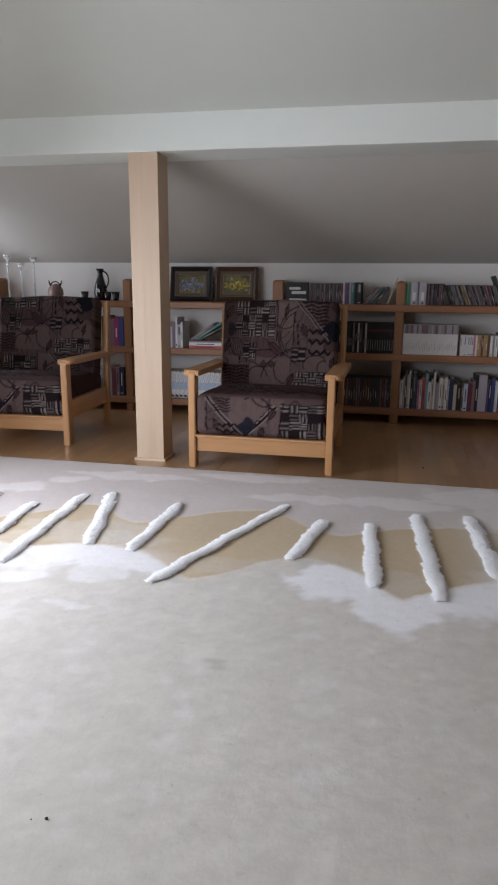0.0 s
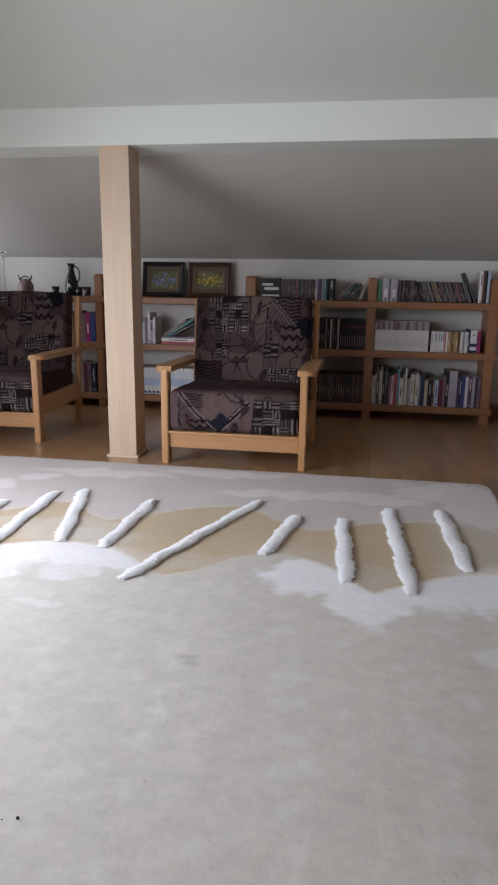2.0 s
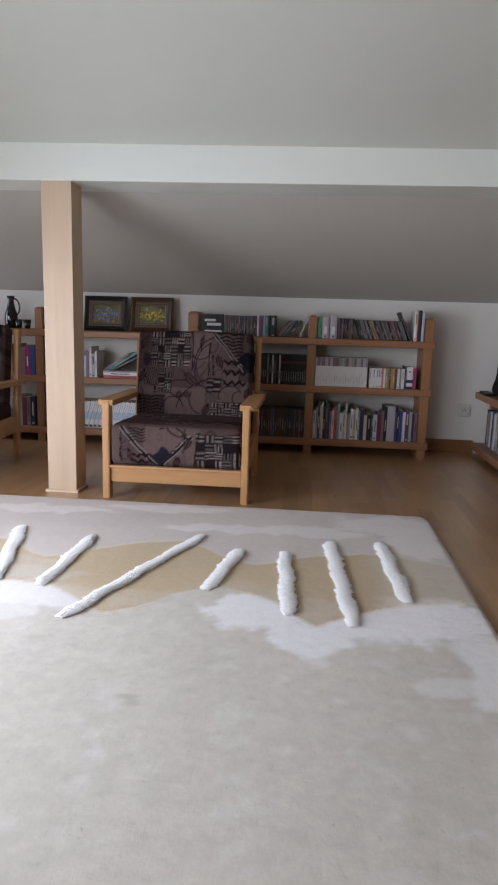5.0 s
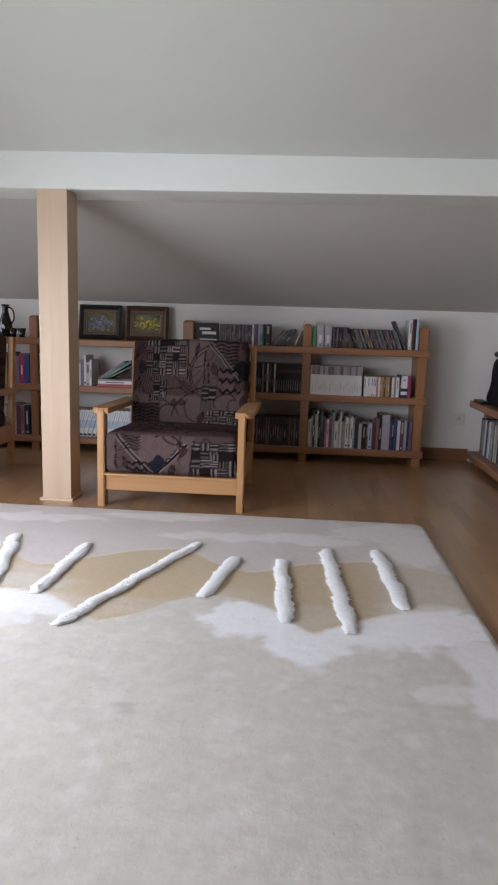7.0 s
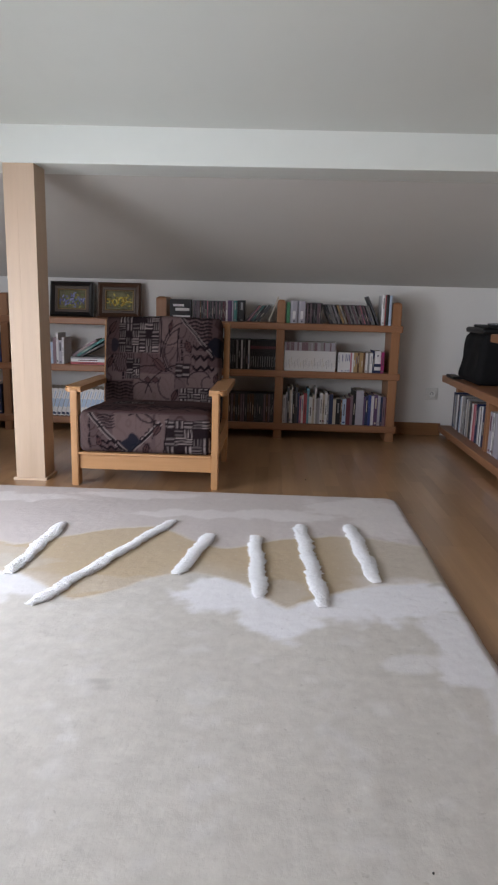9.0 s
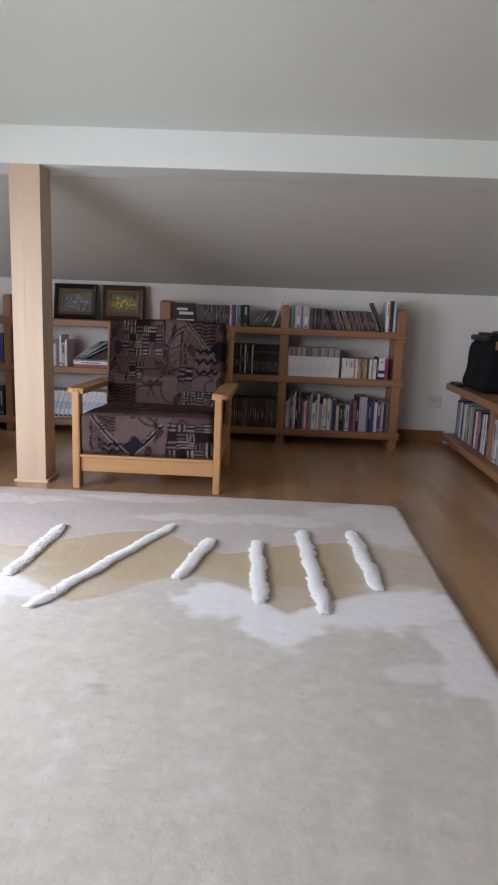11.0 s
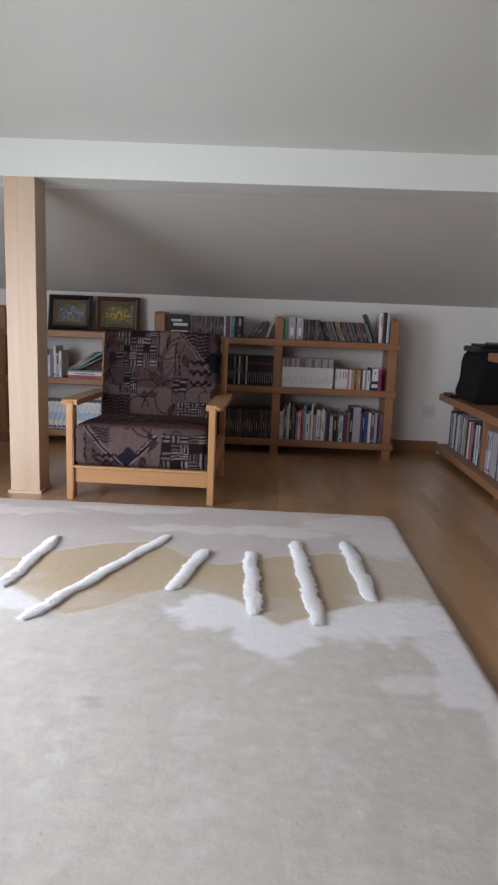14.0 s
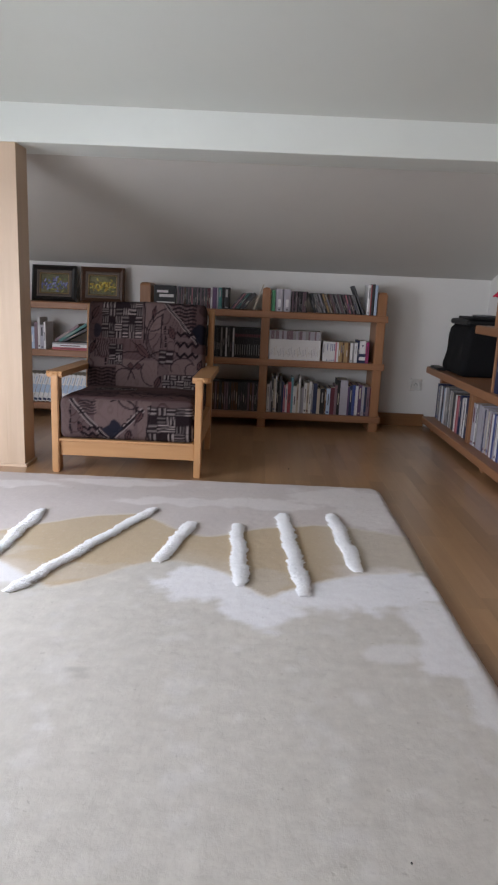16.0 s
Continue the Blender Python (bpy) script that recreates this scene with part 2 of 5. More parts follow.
def rounded_grid(w, d, h, r, step, shape=None):
    """A cushion: a box of w, d, h with rounded edges, finely meshed; base at z 0, front at y 0. Returns points, faces, box coordinates."""
    index, pts, raw, faces = {}, [], [], []
    nx, ny, nz = (max(2, round(q / step)) for q in (w, d, h))

    def vert(i, j, k):
        key = (i, j, k)
        if key not in index:
            p = np.array((w * i / nx, d * j / ny, h * k / nz))
            inner = np.clip(p, r, np.array((w, d, h)) - r)
            off = p - inner
            ln = np.linalg.norm(off)
            index[key] = len(pts)
            pts.append(inner + off / ln * r if ln > 1e-9 else p)
            raw.append(p)
        return index[key]

    for i in range(nx):
        for j in range(ny):
            faces.append((vert(i, j, 0), vert(i, j + 1, 0), vert(i + 1, j + 1, 0), vert(i + 1, j, 0)))
            faces.append((vert(i, j, nz), vert(i + 1, j, nz), vert(i + 1, j + 1, nz), vert(i, j + 1, nz)))
    for i in range(nx):
        for k in range(nz):
            faces.append((vert(i, 0, k), vert(i + 1, 0, k), vert(i + 1, 0, k + 1), vert(i, 0, k + 1)))
            faces.append((vert(i, ny, k), vert(i, ny, k + 1), vert(i + 1, ny, k + 1), vert(i + 1, ny, k)))
    for j in range(ny):
        for k in range(nz):
            faces.append((vert(0, j, k), vert(0, j, k + 1), vert(0, j + 1, k + 1), vert(0, j + 1, k)))
            faces.append((vert(nx, j, k), vert(nx, j + 1, k), vert(nx, j + 1, k + 1), vert(nx, j, k + 1)))
    return np.array(pts), faces, np.array(raw)


def painted(name, pts, faces, dye, mat, parent=None, label=""):
    me = bpy.data.meshes.new(name)
    me.from_pydata([tuple(p) for p in pts], [], faces)
    col = me.attributes.new("dye", "FLOAT_COLOR", "POINT")
    col.data.foreach_set("color", np.concatenate([dye, np.ones((len(dye), 1))], axis=1).astype(np.float32).ravel())
    me.polygons.foreach_set("use_smooth", [True] * len(me.polygons))
    me.materials.append(mat)
    me.update()
    ob = new(name, me)
    if parent:
        ob.parent = parent
    return tagged(ob, label)


def ripple(x, y, seed, scale):
    """Smooth noise in numpy: a sum of turned waves."""
    rs = np.random.RandomState(seed)
    out = np.zeros_like(x)
    for k in range(14):
        a, p = rs.uniform(0, 2 * math.pi, 2)
        f = scale * rs.uniform(0.5, 2.2)
        out += np.sin(f * (x * math.cos(a) + y * math.sin(a)) + p) / (f / scale) ** 0.8
    return out / 5.0

# ---- room ----
XL, XR, YB, YK, ZK = -2.80, 1.71, -3.60, 4.70, 0.992
BEAM_Y0, BEAM_Y1, BEAM_Z0, BEAM_Z1 = 3.19, 3.45, 1.43, 1.578
# the unseen ridge is set high to lessen bounced light
RIDGE_Y, RIDGE_Z = -0.50, 3.12
T = 0.15

structure("floor", boxed(XL - T, XR + T, YB - T, YK + T, -0.12, -0.012), SUBFLOOR, "oak strip parquet floor of an attic room")
structure("wall_north", boxed(XL - T, XR + T, YK, YK + T, -0.012, ZK + 0.3), WHITE, "low white plastered knee wall under the roof slope")
structure("wall_east", boxed(XR, XR + T, 2.6, YK, -0.012, 3.4), WHITE, "white plastered gable wall")
# out of view: this stretch is made dark so it bounces less light
structure("wall_east_panelled", boxed(XR, XR + T, YB - T, 2.6, -0.012, 3.4), DARK_WALL, "unseen part of the gable wall, browned to cut bounced light")

# closed unseen back wall, darkened; the added west wall steps outward round three lamp openings
XN, YN = -1.96, 2.18
structure("wall_south", boxed(XN - T, XR, YB - T, YB, -0.012, 3.4), DARK_WALL, "unseen brown back wall added to cut bounced light")
bm = bmesh.new()
for y0, y1, z0, z1 in ((YB, -2.25, -0.012, 3.4), (-2.25, -0.25, -0.012, 0.40), (-2.25, -0.25, 2.0, 3.4), (-0.25, 0.75, -0.012, 3.4), (0.75, 2.15, -0.012, 0.20), (0.75, 2.15, 1.25, 3.4), (2.15, YN, -0.012, 3.4)):
    box(bm, XN - T, XN, y0, y1, z0, z1)
box(bm, XL - T, XN - T, YN - T, YN, -0.012, 3.4)
for y0, y1, z0, z1 in ((YN, 3.60, -0.012, 3.4), (3.60, 4.30, -0.012, 0.35), (3.60, 4.30, 1.25, 3.4), (4.30, YK, -0.012, 3.4)):
    box(bm, XL - T, XL, y0, y1, z0, z1)
structure("wall_west", bm, WHITE, "unseen stepped white plastered wall with openings added for three lamps")

# sloping ceiling behind the beam, in front of it, and the flat part
def slab(bm, ya, za, yb, zb, t, x0=XL - T, x1=XR + T, mat=0, skew=0.0):
    v = [bm.verts.new(p) for x, k in ((x0, skew), (x1, 0.0)) for p in ((x, ya, za + k), (x, yb, zb), (x, yb, zb + t), (x, ya, za + t + k))]
    for q in ((0, 1, 2, 3), (7, 6, 5, 4), (0, 4, 5, 1), (1, 5, 6, 2), (2, 6, 7, 3), (3, 7, 4, 0)):
        bm.faces.new([v[i] for i in q]).material_index = mat


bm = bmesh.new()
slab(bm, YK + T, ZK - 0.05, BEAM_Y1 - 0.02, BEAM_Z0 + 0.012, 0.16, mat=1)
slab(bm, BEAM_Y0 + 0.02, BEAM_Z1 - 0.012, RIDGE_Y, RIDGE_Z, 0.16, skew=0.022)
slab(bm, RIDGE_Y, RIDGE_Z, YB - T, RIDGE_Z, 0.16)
tagged(part("ceiling", bm, (CEIL, SLOPE)), "matt sloping attic ceiling, its off-white darkened for shade", "ceiling", "", "structure")
structure("beam", boxed(XL, XR, BEAM_Y0, BEAM_Y1, BEAM_Z0, BEAM_Z1 + 0.08, bevel=0.004), BEAM, "white painted boxed roof beam across the room")

# timber post under the beam, with its foot trim
post = tagged(new("post"), "pale planed larch post under the beam", "post", "", "structure")
PX0, PX1 = -1.017, -0.879
part("board", boxed(PX0, PX0 + 0.0587, BEAM_Y0 + 0.003, BEAM_Y0 + 0.143, 0.0, BEAM_Z0, bevel=0.0003, seg=1), POSTWOOD, post)
part("board", boxed(PX0 + 0.0588, PX1, BEAM_Y0 + 0.003, BEAM_Y0 + 0.143, 0.0, BEAM_Z0, bevel=0.0003, seg=1), POSTWOOD, post)
for name, a in (("foot_trim", (PX0 - 0.012, PX1 + 0.012, BEAM_Y0 - 0.009, BEAM_Y0 + 0.003, -0.010, 0.012)),
                ("foot_trim", (PX1, PX1 + 0.012, BEAM_Y0 + 0.003, BEAM_Y0 + 0.143, -0.010, 0.012)),
                ("foot_trim", (PX0 - 0.012, PX0, BEAM_Y0 + 0.003, BEAM_Y0 + 0.143, -0.010, 0.012))):
    part(name, boxed(*a, bevel=0.003), POSTWOOD, post)

structure("baseboard", boxed(XL, 1.35, YK - 0.016, YK, 0.0, 0.085, bevel=0.004), SKIRT, "brown oak skirting along the knee wall")
structure("baseboard", boxed(XR - 0.016, XR, YB, YK - 0.016, 0.0, 0.085, bevel=0.004), SKIRT, "brown oak skirting along the gable wall")

# ---- rug ----
RUG_X0, RUG_X1, RUG_Y0, RUG_Y1, RUG_Z = -1.92, 0.764, -0.3, 3.04, 0.018
UPPER = [(-3.0, 2.3), (-1.6, 2.2), (-1.2, 2.22), (-1.06, 2.33), (-0.96, 2.44), (-0.85, 2.45), (-0.76, 2.33), (-0.68, 2.29), (-0.54, 2.38),
         (-0.40, 2.49), (-0.22, 2.535), (-0.14, 2.47), (-0.035, 2.365), (0.045, 2.330), (0.137, 2.370), (0.244, 2.444), (0.33, 2.475), (0.45, 2.5), (0.57, 2.48), (0.76, 2.415)]
LOWER = [(-3.0, 2.1), (-1.6, 1.95), (-1.07, 2.02), (-0.93, 2.0), (-0.80, 2.06), (-0.71, 2.07), (-0.58, 2.06), (-0.43, 1.94), (-0.353, 1.867), (-0.264, 1.937),
         (-0.176, 2.036), (-0.085, 2.098), (-0.02, 2.112), (0.063, 2.075), (0.15, 2.02), (0.202, 1.93), (0.26, 1.873), (0.33, 1.936), (0.41, 2.0), (0.52, 2.06), (0.76, 2.12)]


def smoothstep(a, b, x):
    t = np.clip((x - a) / (b - a), 0, 1)
    return t * t * (3 - 2 * t)


def cloud(x, y, cx, cy, rx, ry, seed):
    """A soft woven blot with a ragged, streaky edge."""
    wx, wy = x + 0.030 * ripple(x, y, seed, 22), y + 0.030 * ripple(x, y, seed + 300, 22)
    d = np.sqrt(((wx - cx) / rx) ** 2 + ((wy - cy) / ry) ** 2) + 0.16 * ripple(x, y, seed + 600, 45) + 0.10 * ripple(x, y, 999, 110)
    return 1 - smoothstep(0.70, 1.05, d)


def curve_at(points, x):
    px, py = np.array(points).T
    return np.interp(x, px, py)


def rug_dye(x, y):
    w = 0.006 * ripple(x, y, 3, 40)
    up = curve_at(UPPER, x) * 0.5 + (curve_at(UPPER, x - 0.02) + curve_at(UPPER, x + 0.02)) * 0.25
    lo = curve_at(LOWER, x) * 0.5 + (curve_at(LOWER, x - 0.02) + curve_at(LOWER, x + 0.02)) * 0.25
    cream, tan = np.array((0.59, 0.56, 0.512)), np.array((0.50, 0.39, 0.255))
    grey, white = np.array((0.585, 0.53, 0.51)), np.array((0.84, 0.835, 0.86))
    c = np.ones((*x.shape, 3)) * cream
    c *= (1 + 0.025 * ripple(x, y, 11, 6) + 0.022 * ripple(x, y, 12, 25) + 0.028 * ripple(x, y, 13, 55) + 0.03 * ripple(x, y, 15, 130) + 0.018 * np.random.RandomState(14).uniform(-1, 1, x.shape))[..., None]

    def lay(c, colour, mask):
        return c * (1 - mask[..., None]) + colour * mask[..., None]

    # white blots below the band
    m = np.zeros_like(x)
    for k, (cx, cy, rx, ry) in enumerate(((0.05, 1.96, 0.11, 0.10), (0.13, 1.90, 0.12, 0.08), (0.25, 1.825, 0.10, 0.115), (0.40, 1.92, 0.16, 0.10), (0.60, 1.98, 0.18, 0.13),
                                          (0.69, 1.74, 0.07, 0.18), (-0.72, 1.98, 0.20, 0.09), (-0.52, 1.98, 0.16, 0.08), (-0.62, 1.86, 0.08, 0.05), (-0.86, 1.90, 0.12, 0.07),
                                          (-0.84, 1.79, 0.07, 0.03), (0.57, 1.625, 0.075, 0.03), (-1.3, 1.9, 0.3, 0.1), (0.735, 1.48, 0.045, 0.16), (-0.62, 1.66, 0.05, 0.02))):
        m = np.maximum(m, ({5: 0.75, 6: 0.75, 7: 0.7, 8: 0.45, 9: 0.5, 10: 0.5, 11: 0.4, 13: 0.5, 14: 0.3}.get(k, 0.95)) * cloud(x, y, cx, cy, rx * 1.25, ry * 1.25, 20 + k))
    c = lay(c, white, m)
    faint = smoothstep(0.35, 1.5, ripple(x, y, 51, 26) + 1.0 * ripple(x, y, 52, 80)) * 0.15
    c = lay(c, white, faint * (y < lo))
    # two short darker marks and a pale scuff
    for cx, cy, ln in ((-0.168, 1.478, 0.034), (-0.150, 1.452, 0.022)):
        c = lay(c, cream * 0.78, 0.7 * (1 - smoothstep(0.6, 1.1, np.hypot((x - cx) / ln, (y - cy) / 0.013))))
    c = lay(c, white, 0.22 * cloud(x, y, -0.19, 1.258, 0.03, 0.022, 97))
    # sandy band between the two wavy lines
    band = smoothstep(0, 0.012, up + w - y) * smoothstep(0, 0.012, y - lo - w)
    c = lay(c, tan * np.ones_like(c) * (1 + 0.06 * ripple(x, y, 61, 8))[..., None], band * (0.92 + 0.08 * ripple(x, y, 62, 5)) * (1 - 0.55 * smoothstep(0.40, 0.58, x)) * (1 - 0.45 * cloud(x, y, -0.80, 2.18, 0.32, 0.12, 73)) * (1 - 0.35 * (1 - smoothstep(0.0, 0.16, y - lo)) * smoothstep(-0.3, 0.8, ripple(x, y, 64, 9))))
    wm = cloud(x, y, -0.70, 2.16, 0.10, 0.06, 70) * 0.5 + cloud(x, y, 0.27, 2.0, 0.08, 0.08, 71) * 0.35 + cloud(x, y, -0.28, 2.0, 0.2, 0.07, 72) * 0.3
    c = lay(c, cream, np.clip(wm, 0, 1) * band)
    # rosy grey strip behind
    back = smoothstep(0, 0.012, y - up - w)
    g = np.ones_like(c) * grey * (1 + 0.04 * ripple(x, y, 63, 10))[..., None]
    m = np.zeros_like(x)
    for k, (cx, cy, rx, ry) in enumerate(((-0.10, 2.70, 0.28, 0.06), (0.25, 2.72, 0.25, 0.07), (0.55, 2.85, 0.25, 0.15), (0.66, 2.65, 0.12, 0.22), (-0.9, 2.85, 0.35, 0.05), (-1.3, 2.6, 0.12, 0.08),
                                          (-0.35, 2.93, 0.3, 0.06), (-1.15, 2.75, 0.1, 0.05))):
        m = np.maximum(m, cloud(x, y, cx, cy, rx, ry, 90 + k))
    g = lay(g, np.array((0.74, 0.70, 0.685)), 0.75 * m)
    c = c * (1 - back[..., None]) + g * back[..., None]
    # fine pale outline of the band
    for line in (up, lo):
        c = lay(c, np.array((0.68, 0.60, 0.50)), 0.5 * np.exp(-((y - line - w) / 0.007) ** 2))
    return np.clip(c, 0.02, 0.9)


def smooth(t):
    return t * t * (3 - 2 * t)


def make_rug():
    rug = thing("rug", "large cream wool rug with sandy band and white shag ridges", "rug")
    # the part in view is fine, the rest coarse
    xs = np.concatenate([np.arange(RUG_X0, -1.6, 0.03), np.arange(-1.6, RUG_X1 + 1e-6, 0.0105)])
    xs[-1] = RUG_X1
    ys = np.concatenate([np.arange(RUG_Y0, 0.6, 0.03), np.arange(0.6, RUG_Y1 + 1e-6, 0.0105)])
    ys[-1] = RUG_Y1
    X, Y = np.meshgrid(xs, ys)
    dye = rug_dye(X, Y)
    # rounded corners and a turned-down edge
    r = 0.06
    cx, cy = np.clip(X, RUG_X0 + r, RUG_X1 - r), np.clip(Y, RUG_Y0 + r, RUG_Y1 - r)
    dx, dy = X - cx, Y - cy
    big, ln = np.maximum(abs(dx), abs(dy)), np.hypot(dx, dy) + 1e-9
    PX, PY = cx + dx * big / ln, cy + dy * big / ln
    edge = np.minimum(r - np.clip(big, 0, r), 0.02) / 0.02
    rs = np.random.RandomState(5)
    Z = RUG_Z - 0.011 * (1 - edge) ** 2 + 0.0006 * ripple(X, Y, 7, 30) + rs.uniform(-0.0008, 0.0008, X.shape)
    PX = PX + (1 - edge) * 0.003 * ripple(X, Y, 8, 12)
    ny, nx = X.shape
    top = np.stack([PX, PY, Z], -1).reshape(-1, 3)
    idx = np.arange(ny * nx).reshape(ny, nx)
    faces = np.stack([idx[:-1, :-1], idx[:-1, 1:], idx[1:, 1:], idx[1:, :-1]], -1).reshape(-1, 4).tolist()
    ring = np.concatenate([idx[0, :-1], idx[:-1, -1], idx[-1, :0:-1], idx[:0:-1, 0]])
    low = top[ring].copy()
    low[:, 2] = 0.0
    n0, k = len(top), len(ring)
    faces += [(int(ring[i]), n0 + i, n0 + (i + 1) % k, int(ring[(i + 1) % k])) for i in range(k)]
    pts = np.concatenate([top, low])
    # the foot of the edge gets darker dye as shade against the floor
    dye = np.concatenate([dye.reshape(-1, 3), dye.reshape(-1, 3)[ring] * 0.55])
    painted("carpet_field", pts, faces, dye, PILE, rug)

    # white shag ridges: far end, near end, half width
    ridges = [(-1.345, 2.50, -1.33, 2.27, 0.026), (-1.14, 2.405, -1.10, 2.05, 0.027), (-0.99, 2.54, -0.952, 1.868, 0.028), (-0.888, 2.59, -0.752, 2.065, 0.027), (-0.578, 2.525, -0.597, 2.045, 0.026),
              (-0.170, 2.595, -0.452, 1.838, 0.024), (-0.012, 2.46, -0.080, 2.085, 0.027), (0.150, 2.46, 0.180, 1.945, 0.027), (0.316, 2.60, 0.362, 1.902, 0.028), (0.508, 2.62, 0.538, 2.085, 0.028)]
    for q, (xa, ya, xb, yb, hw) in enumerate(ridges):
        rs = np.random.RandomState(100 + q)
        length = math.hypot(xb - xa, yb - ya)
        ux, uy = (xb - xa) / length, (yb - ya) / length
        V, F = [], []

        lumps = int(length / 0.010) + 3
        edge = rs.uniform(0.68, 1.22, (2, lumps))
        crown = rs.uniform(0.80, 1.12, (4, lumps))

        def across(s, side):
            """Place and height on the ridge: s along it, side from -1 to 1."""
            taper = min(1.0, 0.62 + 9 * s * length, 0.62 + 9 * (1 - s) * length)
            f = min(max(s, 0.0), 1.0) * length / 0.010 + 0.6
            i = int(f)
            f = smooth(f - i)
            e = edge[int(side > 0)]
            half = 0.84 * hw * taper * (e[i] * (1 - f) + e[i + 1] * f) * (1 + 0.06 * math.sin(17 * s + q))
            lane = (side + 1) * 1.499
            j = int(lane)
            g = smooth(lane - j)
            tall = (crown[j, i] * (1 - f) + crown[j, i + 1] * f) * (1 - g) + (crown[j + 1, i] * (1 - f) + crown[j + 1, i + 1] * f) * g if j < 3 else crown[3, i]
            off = side * half + 0.003 * math.sin(9 * s * length / 0.3 + q)
            return xa + ux * length * s - uy * off, ya + uy * length * s + ux * off, RUG_Z - 0.003 + 0.0115 * tall * taper * math.sqrt(math.sqrt(max(0.0, 1 - side * side)))

        # the packed core, then the loose yarn ends on it
        n, k = max(8, int(length / 0.004)), 15
        for i in range(n + 1):
            V += [across(i / n, -1 + 2 * j / (k - 1)) for j in range(k)]
        F += [(i * k + j, i * k + j + 1, (i + 1) * k + j + 1, (i + 1) * k + j) for i in range(n) for j in range(k - 1)]
        for i in range(int(length / 0.6 * 9000)):
            side = rs.uniform(-1, 1)
            px, py, pz = across(rs.uniform(-0.008, 1.008), side * 0.97)
            h, rr = rs.uniform(0.0015, 0.0040), rs.uniform(0.0010, 0.0018)
            splay = 0.003 + 0.005 * (rs.uniform() ** 3)
            lx, ly = rs.uniform(-0.003, 0.003) - uy * side * splay, rs.uniform(-0.003, 0.003) + ux * side * splay
            b0, a0 = len(V), rs.uniform(0, 6)
            for f, g in ((-0.2, 1.0), (0.5, 1.15), (0.9, 0.7)):
                V += [(px + lx * f + rr * g * math.cos(a0 + c * math.pi / 2), py + ly * f + rr * g * math.sin(a0 + c * math.pi / 2), pz + h * f) for c in range(4)]
            V.append((px + lx, py + ly, pz + h))
            F += [(b0 + lev * 4 + c, b0 + lev * 4 + (c + 1) % 4, b0 + lev * 4 + 4 + (c + 1) % 4, b0 + lev * 4 + 4 + c) for lev in range(2) for c in range(4)]
            F += [(b0 + 8 + c, b0 + 8 + (c + 1) % 4, b0 + 12) for c in range(4)]
        me = bpy.data.meshes.new("shag_ridge")
        me.from_pydata(V, [], F)
        me.polygons.foreach_set("use_smooth", [True] * len(F))
        me.materials.append(SHAG)
        ob = new("shag_ridge", me)
        ob.parent = rug
        tagged(ob, "raised white shag ridge")


make_rug()

# ---- armchairs ----
BASE, DARK, PALE = np.array((0.086, 0.058, 0.058)), np.array((0.010, 0.006, 0.008)), np.array((0.30, 0.25, 0.24))
ROSE, INK, PLUM = np.array((0.130, 0.090, 0.086)), np.array((0.010, 0.011, 0.019)), np.array((0.038, 0.020, 0.020))


